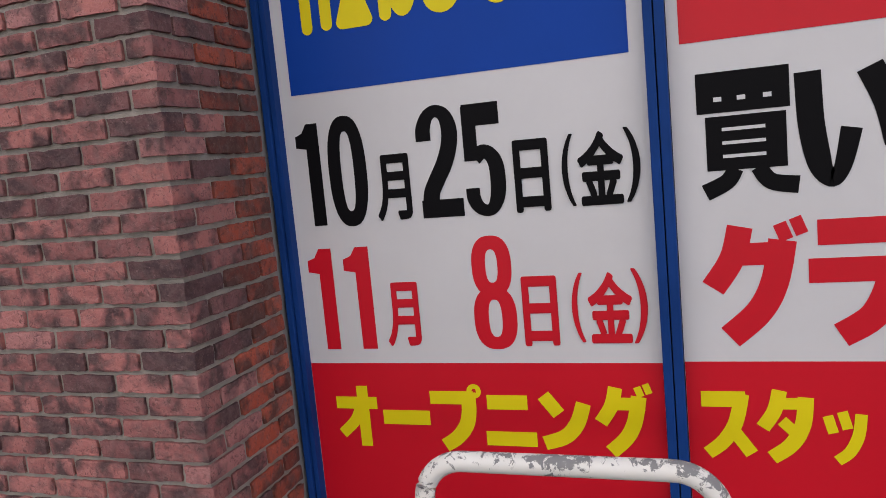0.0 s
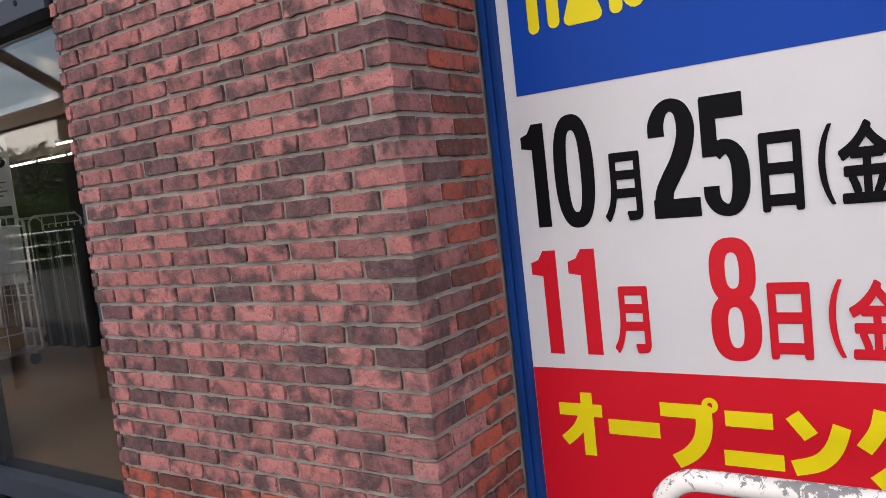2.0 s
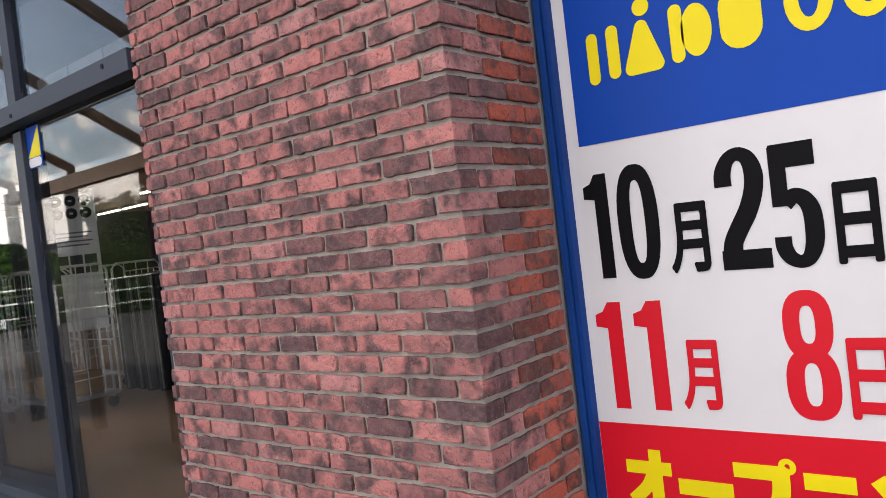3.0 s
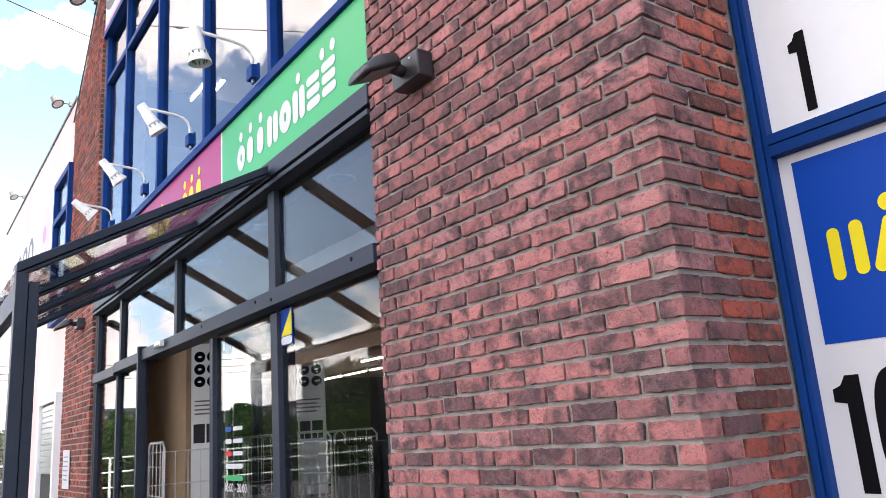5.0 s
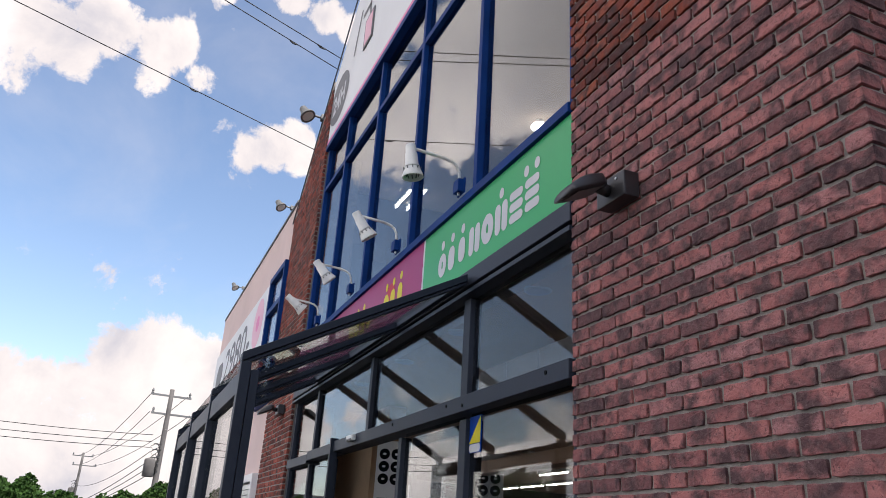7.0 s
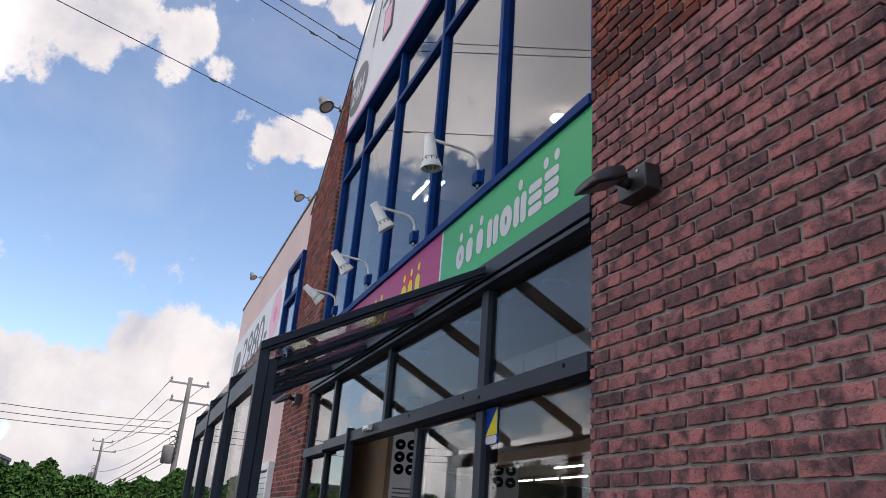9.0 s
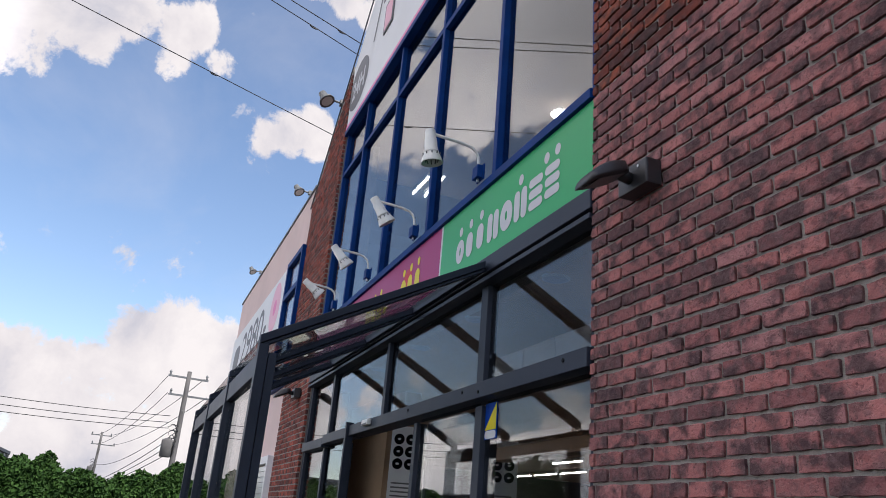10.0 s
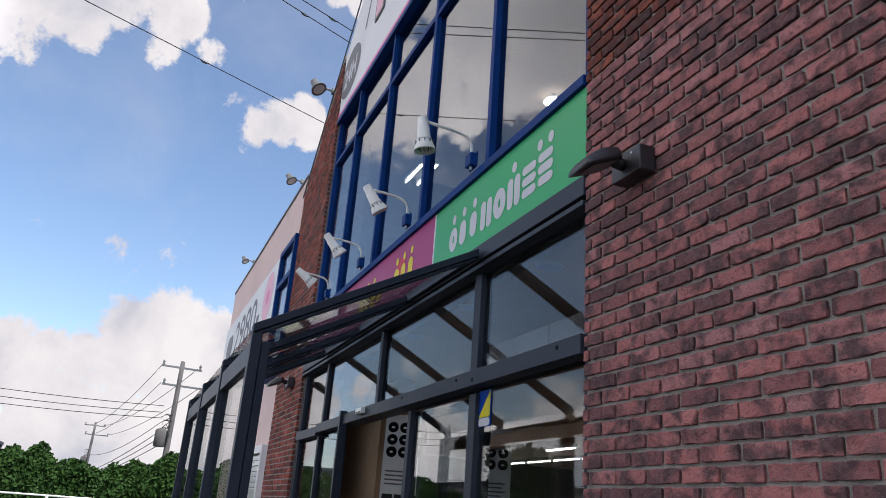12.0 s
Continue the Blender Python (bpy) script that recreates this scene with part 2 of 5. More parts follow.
asphalt = surface("asphalt", (0.045, 0.044, 0.043), 0.92, 0.25, 0.5, 160, relief=0.004, strength=0.6)
paving = surface("concrete_paving", (0.105, 0.100, 0.094), 0.9, 0.2, 0.9, 120, relief=0.002, strength=0.4)
concrete = surface("weathered_concrete", (0.21, 0.20, 0.19), 0.9, 0.2, 1.5, 70, relief=0.003, strength=0.4)
roof_metal = surface("dark_roof_metal", (0.06, 0.065, 0.075), 0.85, 0.15, 0.7, 60)
wood_board = surface("oak_laminate", (0.42, 0.30, 0.19), 0.55, 0.2, 1.2, 40)
wood_floor = surface("brown_wood_floor", (0.30, 0.175, 0.10), 0.4, 0.25, 1.0, 30)
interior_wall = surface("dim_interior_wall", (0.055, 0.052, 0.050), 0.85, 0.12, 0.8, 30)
pale_wall = surface("pale_interior_board", (0.36, 0.345, 0.335), 0.8, 0.1, 0.8, 30)
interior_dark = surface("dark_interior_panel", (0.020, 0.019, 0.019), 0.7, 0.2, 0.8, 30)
interior_ceiling = surface("interior_ceiling", (0.64, 0.52, 0.42), 0.9, 0.1, 0.8, 30)
cardboard = surface("cardboard", (0.36, 0.22, 0.11), 0.85, 0.12, 3, 60)
bark = surface("tree_bark", (0.09, 0.065, 0.045), 0.95, 0.3, 3, 40, relief=0.01, strength=0.7)
cable_black = surface("black_cable", (0.02, 0.02, 0.022), 0.6, 0.1, 3, 40)


def chipped_paint():
    m, t, p, g = material("chipped_white_paint")
    pos = g.outputs["Position"]
    tex = t.nodes.new("ShaderNodeSeparateXYZ")
    t.links.new(g.outputs["Normal"], tex.inputs[0])
    chips = math_node(t, "ADD", noise_node(t, pos, 34.0, 7, 0.72, 0.6), math_node(t, "MULTIPLY", noise_node(t, pos, 7.0, 3), 0.45))
    chips = math_node(t, "ADD", chips, math_node(t, "MULTIPLY", tex.outputs["Z"], 0.085))
    bare = ramp_node(t, chips, [(0.785, 0.0), (0.80, 1.0)])
    col = mix_node(t, noise_node(t, pos, 5.0, 4), (0.60, 0.59, 0.56), (0.76, 0.75, 0.72))
    col = mix_node(t, bare, col, (0.20, 0.20, 0.205))
    t.links.new(col, p.inputs["Base Color"])
    t.links.new(math_node(t, "ADD", math_node(t, "MULTIPLY", bare, 0.25), 0.42), p.inputs["Roughness"])
    bump(t, p, math_node(t, "SUBTRACT", 1.0, bare), 0.6, 0.001)
    return m


chipped = chipped_paint()


def pane_glass(name, tint, normal_gloss):
    """Window glass: clear, with a mirror image that grows with the angle."""
    m = bpy.data.materials.new(name)
    m.use_nodes = True
    t = m.node_tree
    t.nodes.clear()
    out, mix = t.nodes.new("ShaderNodeOutputMaterial"), t.nodes.new("ShaderNodeMixShader")
    clear, gloss, view = t.nodes.new("ShaderNodeBsdfTransparent"), t.nodes.new("ShaderNodeBsdfGlossy"), t.nodes.new("ShaderNodeLayerWeight")
    clear.inputs[0].default_value = (*tint, 1)
    gloss.inputs["Roughness"].default_value = 0.0
    view.inputs["Blend"].default_value = 0.5
    share = math_node(t, "MULTIPLY_ADD", math_node(t, "POWER", view.outputs["Facing"], 5.0), 1.0 - normal_gloss, normal_gloss)
    link_nodes(t, [(share, mix.inputs[0]), (clear.outputs[0], mix.inputs[1]), (gloss.outputs[0], mix.inputs[2]), (mix.outputs[0], out.inputs[0])])
    return m


glass = pane_glass("window_glass", (0.80, 0.82, 0.83), 0.062)
canopy_glass = pane_glass("canopy_glass", (0.93, 0.95, 0.95), 0.03)


def lamp_glow(name, colour, strength):
    m, t, p, g = material(name)
    p.inputs["Emission Color"].default_value, p.inputs["Emission Strength"].default_value = (*colour, 1), strength
    p.inputs["Base Color"].default_value = (0.8, 0.8, 0.8, 1)
    return m


tube_glow = lamp_glow("lit_ceiling_tube", (1.0, 0.95, 0.86), 11.0)


def leaf_surface(name, a, b):
    m, t, p, g = material(name)
    col = ramp_node(t, g.outputs["Random Per Island"], [(0.0, a), (1.0, b)])
    t.links.new(col, p.inputs["Base Color"])
    p.inputs["Roughness"].default_value = 0.7
    p.inputs["Specular IOR Level"].default_value = 0.15
    p.inputs["Transmission Weight"].default_value = 0.0
    return m


leaf_green = leaf_surface("broad_green_leaf", (0.013, 0.036, 0.007), (0.036, 0.082, 0.015))
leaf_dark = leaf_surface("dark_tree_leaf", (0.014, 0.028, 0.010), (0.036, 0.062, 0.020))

# ---- builders ----


def mesh_of(bm, name, mat, smooth=False):
    me = bpy.data.meshes.new(name)
    bm.normal_update()
    bm.to_mesh(me)
    bm.free()
    if mat is not None:
        me.materials.append(mat)
    if smooth:
        me.polygons.foreach_set("use_smooth", [True] * len(me.polygons))
    return me


def part(name, bm, mat, parent=None, label="", smooth=False):
    ob = new(name, mesh_of(bm, name, mat, smooth))
    if parent is not None:
        ob.parent = parent
    return tagged(ob, label)


def base(name, label="", category="", group="", kind="", at=None):
    ob = new(name)
    ob.empty_display_size = 0.1
    if at is not None:
        ob.matrix_basis = at
    return tagged(ob, label, category, group, kind)


def box(x0, x1, y0, y1, z0, z1, bevel=0.0, bm=None):
    own = bmesh.new()
    bmesh.ops.create_cube(own, size=1.0)
    bmesh.ops.transform(own, matrix=Matrix.LocRotScale(((x0 + x1) / 2, (y0 + y1) / 2, (z0 + z1) / 2), None, (abs(x1 - x0), abs(y1 - y0), abs(z1 - z0))), verts=own.verts)
    if bevel:
        bmesh.ops.bevel(own, geom=own.edges[:], offset=bevel, segments=2, affect="EDGES", profile=0.6)
    if bm is None:
        return own
    return add(bm, own)


def add(bm, other):
    me = bpy.data.meshes.new("tmp")
    other.to_mesh(me)
    other.free()
    bm.from_mesh(me)
    bpy.data.meshes.remove(me)
    return bm


def tube(points, radius, sides=10, taper=None, caps=True):
    """A round bar along points."""
    bm, rings = bmesh.new(), []
    pts = [Vector(p) for p in points]
    for i, p in enumerate(pts):
        d = (pts[min(i + 1, len(pts) - 1)] - pts[max(i - 1, 0)]).normalized()
        up = Vector((0, 0, 1)) if abs(d.z) < 0.95 else Vector((1, 0, 0))
        a = d.cross(up).normalized()
        b = d.cross(a).normalized()
        r = radius if taper is None else radius * taper[i]
        rings.append([bm.verts.new(p + r * (math.cos(2 * math.pi * k / sides) * a + math.sin(2 * math.pi * k / sides) * b)) for k in range(sides)])
    for q, r in zip(rings, rings[1:]):
        for k in range(sides):
            bm.faces.new((q[k], q[(k + 1) % sides], r[(k + 1) % sides], r[k]))
    if caps:
        bm.faces.new(list(reversed(rings[0])))
        bm.faces.new(rings[-1])
    bmesh.ops.recalc_face_normals(bm, faces=bm.faces[:])
    return bm


def lathe(profile, sides=16):
    """A body turned about z: (radius, height) pairs."""
    bm, rings = bmesh.new(), []
    for r, z in profile:
        rings.append([bm.verts.new((max(r, 0.0004) * math.cos(2 * math.pi * k / sides), max(r, 0.0004) * math.sin(2 * math.pi * k / sides), z)) for k in range(sides)])
    for q, r in zip(rings, rings[1:]):
        for k in range(sides):
            bm.faces.new((q[k], q[(k + 1) % sides], r[(k + 1) % sides], r[k]))
    bm.faces.new(list(reversed(rings[0])))
    bm.faces.new(rings[-1])
    bmesh.ops.recalc_face_normals(bm, faces=bm.faces[:])
    return bm


def moved(bm, m):
    bmesh.ops.transform(bm, matrix=m, verts=bm.verts)
    return bm


def slab_polygon(points, y0, y1):
    """A plate in the xz plane, between y0 and y1."""
    bm = bmesh.new()
    a, b = [bm.verts.new((x, y0, z)) for x, z in points], [bm.verts.new((x, y1, z)) for x, z in points]
    n = len(points)
    bm.faces.new(a)
    bm.faces.new(list(reversed(b)))
    for i in range(n):
        bm.faces.new((a[i], b[i], b[(i + 1) % n], a[(i + 1) % n]))
    bmesh.ops.recalc_face_normals(bm, faces=bm.faces[:])
    return bm


def lettering(body, x0, x1, z0, z1, y, mat, parent, bold=0.0, name="lettering"):
    """Characters fitted into a rectangle of a sign that faces -y."""
    c = bpy.data.curves.new("text", "FONT")
    c.body, c.size, c.resolution_u = body, 1.0, 10
    if body[0].isdigit():
        c.offset, bold = bold * 1.15, 0.0
    ob = new("text", c)
    me = bpy.data.meshes.new_from_object(ob.evaluated_get(bpy.context.evaluated_depsgraph_get()))
    bpy.data.objects.remove(ob)
    bm = bmesh.new()
    bm.from_mesh(me)
    bpy.data.meshes.remove(me)
    if bold:        # heavier strokes: the outline laid again all round, each a hair nearer
        plain = bm.copy()
        for k in range(32):
            more = plain.copy()
            turn, reach = k * math.pi / 10, bold * (1.0 if k < 20 else 0.55)
            for v in more.verts:
                v.co += Vector((reach * math.cos(turn), reach * 0.85 * math.sin(turn), -(k + 1)))
            add(bm, more)
        plain.free()
    xs, ys = [v.co.x for v in bm.verts], [v.co.y for v in bm.verts]
    sx, sz = (x1 - x0) / (max(xs) - min(xs)), (z1 - z0) / (max(ys) - min(ys))
    for v in bm.verts:
        v.co = Vector((x0 + (v.co.x - min(xs)) * sx, y + v.co.z * 0.00015, z0 + (v.co.y - min(ys)) * sz))
    for f in bm.faces:
        f.normal_update()
        if f.normal.y > 0:
            f.normal_flip()
    return part(name, bm, mat, parent)


def disc(x, z, r, y, rz=None, sides=20, bm=None):
    bm = bm or bmesh.new()
    vs = [bm.verts.new((x + r * math.cos(2 * math.pi * k / sides), y, z + (rz or r) * math.sin(2 * math.pi * k / sides))) for k in range(sides)]
    f = bm.faces.new(vs)
    f.normal_update()
    if f.normal.y > 0:
        f.normal_flip()
    return bm


def pill(x0, x1, z0, z1, y, lean=0.0):
    """A plain rounded bar on a sign."""
    bm = bmesh.new()
    r = min(x1 - x0, z1 - z0) / 2
    pts = []
    for cx, cz, a0 in ((x1 - r, z1 - r, 0), (x0 + r, z1 - r, 90), (x0 + r, z0 + r, 180), (x1 - r, z0 + r, 270)):
        for k in range(6):
            a = radians(a0 + 18 * k)
            pts.append((cx + r * math.cos(a) + lean * (cz - z0), cz + r * math.sin(a)))
    f = bm.faces.new([bm.verts.new((px, y, pz)) for px, pz in pts])
    f.normal_update()
    if f.normal.y > 0:
        f.normal_flip()
    return bm


def numeral_one(x0, x1, z0, z1, y, mat, parent):
    """A heavy condensed figure one: a stem with a wedge-shaped flag."""
    w, h = x1 - x0, z1 - z0
    stem = x0 + w * 0.44
    bm = bmesh.new()
    pts = [(x1, z1), (x1, z0), (stem, z0), (stem, z1 - h * 0.245), (x0, z1 - h * 0.225), (x0, z1 - h * 0.115), (x0 + w * 0.3, z1 - h * 0.085), (x0 + w * 0.5, z1)]
    f = bm.faces.new([bm.verts.new((a, y, b)) for a, b in pts])
    f.normal_update()
    if f.normal.y > 0:
        f.normal_flip()
    bmesh.ops.triangulate(bm, faces=bm.faces[:])
    return part("lettering", bm, mat, parent)


def brush(bm, points, y, steps=6):
    """A flat stroke with square ends through (x, z, width) points, smoothed between them."""
    pts = [Vector(p) for p in points]
    fine = []
    for i in range(len(pts) - 1):
        p0, p1, p2, p3 = pts[max(i - 1, 0)], pts[i], pts[i + 1], pts[min(i + 2, len(pts) - 1)]
        for k in range(steps if len(pts) > 2 else 1):
            t = k / steps
            fine.append(0.5 * (2 * p1 + (p2 - p0) * t + (2 * p0 - 5 * p1 + 4 * p2 - p3) * t * t + (3 * p1 - p0 - 3 * p2 + p3) * t ** 3))
    fine.append(pts[-1])
    rows = []
    for i, p in enumerate(fine):
        d = fine[min(i + 1, len(fine) - 1)] - fine[max(i - 1, 0)]
        n = Vector((-d[1], d[0])).normalized() * p[2] / 2
        rows.append((bm.verts.new((p[0] + n[0], y, p[1] + n[1])), bm.verts.new((p[0] - n[0], y, p[1] - n[1]))))
    for (a, b), (c, d) in zip(rows, rows[1:]):
        f = bm.faces.new((a, b, d, c))
        f.normal_update()
        if f.normal.y > 0:
            f.normal_flip()


def oval(bm, cx, cz, rx, rz, hole_x, hole_z, y, power=2.5, sides=40):
    """A heavy oval stroke with a slim oval counter."""
    def at(ax, az, n, a):
        c, q = math.cos(a), math.sin(a)
        return cx + ax * math.copysign(abs(c) ** (2 / n), c), y, cz + az * math.copysign(abs(q) ** (2 / n), q)
    turn = [2 * math.pi * k / sides for k in range(sides)]
    outer, inner = [bm.verts.new(at(rx, rz, power, a)) for a in turn], [bm.verts.new(at(hole_x, hole_z, 2.6, a)) for a in turn]
    for k in range(sides):
        j = (k + 1) % sides
        f = bm.faces.new((outer[k], outer[j], inner[j], inner[k]))
        f.normal_update()
        if f.normal.y > 0:
            f.normal_flip()


# heavy poster characters: strokes of (across, up, width) in parts of the character's box, widths in parts of its width
STROKES = {
    "2": [[(.18, .69, .35), (.19, .80, .34), (.31, .905, .29), (.5, .945, .27), (.70, .90, .31), (.79, .78, .36), (.76, .64, .37), (.62, .48, .38), (.42, .34, .38), (.27, .22, .38), (.24, .08, .42)], [(.02, .08, .40), (.99, .08, .40)]],
    "5": [[(.05, .90, .52), (.94, .90, .52)], [(.20, .98, .34), (.20, .50, .34)], [(.28, .52, .36), (.48, .575, .33), (.68, .54, .34), (.80, .43, .37), (.80, .22, .37), (.68, .09, .31), (.5, .055, .28), (.30, .09, .31), (.19, .17, .34), (.18, .26, .34)]],
    "オ": [[(0, .72, .28), (1, .72, .28)], [(.66, 1, .27), (.66, 0, .27)], [(.60, .66, .26), (.42, .42, .26), (.08, .20, .25)]],
    "プ": [[(0, .80, .25), (.84, .80, .25)], [(.74, .88, .28), (.74, .62, .28), (.67, .40, .28), (.48, .21, .27), (.22, .08, .26)]],
    "ニ": [[(.06, .83, .29), (.86, .83, .29)], [(0, .14, .29), (1, .14, .29)]],
    "ン": [[(.10, .90, .27), (.38, .60, .27)], [(.86, .78, .28), (.72, .46, .29), (.48, .24, .29), (.07, .12, .28)]],
    "グ": [[(.38, .95, .25), (.29, .70, .25), (.09, .47, .25)], [(.30, .73, .235), (.88, .73, .235)], [(.78, .83, .27), (.69, .50, .27), (.53, .27, .27), (.24, .07, .27)], [(.755, .96, .13), (.82, .83, .13)], [(.90, 1.0, .12), (.965, .87, .12)]],
    "ラ": [[(.1, .90, .29), (.92, .90, .29)], [(0, .60, .28), (1, .60, .28)], [(.86, .66, .30), (.78, .42, .30), (.62, .22, .30), (.31, .08, .29)]],
    "ス": [[(0, .885, .32), (.82, .885, .32)], [(.76, .96, .27), (.62, .54, .28), (.38, .26, .28), (.08, .08, .26)], [(.55, .46, .25), (.90, .09, .26)]],
    "タ": [[(.42, .96, .26), (.32, .69, .26), (.11, .46, .26)], [(.36, .785, .22), (.97, .785, .22)], [(.86, .87, .27), (.80, .52, .28), (.60, .25, .28), (.25, .06, .27)], [(.44, .56, .21), (.70, .38, .21)]],
    "ッ": [[(.13, .90, .24), (.25, .58, .24)], [(.45, .98, .24), (.57, .66, .24)], [(.87, .94, .27), (.80, .55, .28), (.60, .24, .28), (.32, .07, .27)]],
    "買": [[(.0, .845, .42), (.9, .845, .42)], [(.08, .45, .565), (.86, .45, .565)], [(.36, .25, .16), (.27, .15, .17), (.05, .07, .18)], [(.58, .25, .16), (.70, .13, .17), (.96, .09, .18)]],
    "い": [[(.12, .98, .25), (.14, .58, .25), (.19, .30, .24), (.24, .16, .20), (.33, .09, .16), (.41, .17, .16), (.46, .31, .18), (.51, .50, .20)], [(.68, .97, .25), (.83, .68, .25), (.92, .35, .25)]],
}


def heavy_character(body, x0, x1, z0, z1, y, mat, parent, paper=None):
    """A poster character of broad flat strokes, each a hair nearer than the last."""
    w, h, bm = x1 - x0, z1 - z0, bmesh.new()
    if body == "0":
        oval(bm, x0 + w / 2, z0 + h / 2, w / 2, h / 2, w * 0.165, h * 0.36, y)
    elif body == "8":
        oval(bm, x0 + w / 2, z0 + h * .735, w * 0.46, h * 0.265, w * 0.14, h * 0.145, y - 0.0003)
        oval(bm, x0 + w / 2, z0 + h * .275, w * 0.5, h * 0.275, w * 0.155, h * 0.165, y)
    else:
        for i, stroke in enumerate(STROKES[body]):
            brush(bm, [(x0 + u * w, z0 + v * h, k * w) for u, v, k in stroke], y - 0.0003 * i)
    if body == "プ":
        oval(bm, x0 + w * 0.86, z0 + h * 0.90, w * 0.135, w * 0.135, w * 0.04, w * 0.045, y - 0.0008, 2.0)
    ob = part("lettering", bm, mat, parent)
    if body == "買":     # the slits of the sheet that show between the strokes
        slits = [(.17, .25, .775, .81), (.40, .48, .775, .81), (.65, .73, .775, .81)] + [(.24, .66, v, v + .026) for v in (.545, .44, .335)]
        for a, b, c, d in slits:
            part("slit", box(x0 + a * w, x0 + b * w, y - 0.003, y - 0.0015, z0 + c * h, z0 + d * h), paper, ob)
    return ob


def cone_mark(x0, x1, z0, z1, y):
    """A plain wedge with rounded corners on a sign."""
    r, bm, pts = 0.024, bmesh.new(), []
    for cx, cz, a0, a1 in ((x1 - r, z0 + r, -90, 27), ((x0 + x1) / 2, z1 - r, 27, 153), (x0 + r, z0 + r, 153, 270)):
        pts += [(cx + r * math.cos(radians(a0 + (a1 - a0) * k / 6)), cz + r * math.sin(radians(a0 + (a1 - a0) * k / 6))) for k in range(7)]
    f = bm.faces.new([bm.verts.new((px, y, pz)) for px, pz in pts])
    f.normal_update()
    if f.normal.y > 0:
        f.normal_flip()
    return bm


def ring(x, z, rx, rz, width, y, sides=22):
    """A plain oval ring on a sign."""
    bm = bmesh.new()
    turn = [2 * math.pi * k / sides for k in range(sides)]
    outer = [bm.verts.new((x + rx * math.cos(a), y, z + rz * math.sin(a))) for a in turn]
    inner = [bm.verts.new((x + (rx - width) * math.cos(a), y, z + (rz - width) * math.sin(a))) for a in turn]
    for k in range(sides):
        j = (k + 1) % sides
        f = bm.faces.new((outer[k], outer[j], inner[j], inner[k]))
        f.normal_update()
        if f.normal.y > 0:
            f.normal_flip()
    return bm

# ---- ground ----
ground = part("ground", box(-400, 400, -400, 400, -0.5, -0.04), asphalt)
tagged(ground, "grey asphalt car park that reaches the horizon", "ground", kind="structure")
pavement = part("pavement", box(-23, 30, -2.9, 0.02, -0.04, 0.0), paving)
tagged(pavement, "grey concrete pavement along the shop front", "pavement", kind="structure")

# ---- brick walls ----
CORNER, LEFT, PITCH, LONG, BED = -1.525, -3.36, 0.0757, 0.2245, 0.0178
TOP_OF_HEADER = 1.339   # the top edge of one course that begins with a header at the corner
SWITCH = 4.07           # above it the bricks are rust red


def ragged(dx, dy, dz, rng, wear=0.0034):
    """One brick about the origin, its worn face towards -y: vertices and faces."""
    nx = max(2, round(dx / 0.028))
    rim = [(-1 + 2 * i / nx, -1) for i in range(nx)] + [(1, -1), (1, 0)] + [(1 - 2 * i / nx, 1) for i in range(nx)] + [(-1, 1), (-1, 0)]
    n, verts, faces = len(rim), [], []
    for inset, y in ((0.0022, -dy / 2), (0.0, -dy / 2 + 0.0025), (0.0, dy / 2)):
        for i, (u, v) in enumerate(rim):
            k = 0.8 if (abs(u) == 1 and abs(v) == 1) and inset == 0 else 1.0
            verts.append((u * (dx / 2 - inset) - (1 - k) * u * 0.006 + rng.uniform(-wear, wear), y + rng.uniform(-wear, wear) * 0.5, v * (dz / 2 - inset) - (1 - k) * v * 0.005 + rng.uniform(-wear, wear)))
    for r in (0, n):
        faces += [(r + i, r + (i + 1) % n, r + n + (i + 1) % n, r + n + i)[::-1] for i in range(n)]
    verts.append((0, -dy / 2 - 0.001, 0))
    faces += [(i, (i + 1) % n, 3 * n) for i in range(n)]
    return verts, faces


def raw_mesh(name, verts, faces, mat):
    me = bpy.data.meshes.new(name)
    me.from_pydata(verts, [], faces)
    me.materials.append(mat)
    return me


def courses(z_low, z_high):
    k0 = math.ceil((z_low - TOP_OF_HEADER) / PITCH)
    k1 = math.floor((z_high - TOP_OF_HEADER) / PITCH)
    return [(k, TOP_OF_HEADER + k * PITCH - (PITCH - BED) / 2) for k in range(k0, k1 + 1)]


def front_row(k, right, left):
    """Spans of the bricks of one course, from the right corner to the left edge."""
    rng = random.Random(900 + k)
    x, first, spans = right, True, []
    while x > left + 0.03:
        length = LONG - BED
        if first:
            length = 0.099 if k % 2 == 0 else LONG - BED
        end = max(x - length + (0 if first else rng.uniform(-0.003, 0.003)), left)
        if end - left < 0.04:
            end = left
        spans.append((end, x))
        x, first = end - BED, False
    return spans


def joined_bricks(name, bricks, mat, parent, label):
    """Many bricks as one mesh. bricks: (cx, cy, cz, dx, dy, dz), with dx the depth and dy the length where the face looks along x."""
    rng = random.Random(5)
    verts, faces = [], []
    for cx, cy, cz, dx, dy, dz in bricks:
        side = dx < 0.05
        v, f = ragged(dy if side else dx, dx if side else dy, dz, rng)
        n = len(verts)
        verts += [(cx - b, cy + a, cz + c) if side else (cx + a, cy + b, cz + c) for a, b, c in v]
        faces += [tuple(n + i for i in q) for q in f]
    ob = new(name, raw_mesh(name, verts, faces, mat))
    ob.parent = parent
    return tagged(ob, label, kind="stuff")


HEIGHT = PITCH - BED
wall_front = part("wall_front", box(LEFT + 0.013, CORNER - 0.013, 0.013, 0.56, -0.04, 11.0), mortar)
tagged(wall_front, "grey mortar joints of the red brick pier beside the entrance", "wall", kind="structure")
NEAR = (0.80, 2.62)


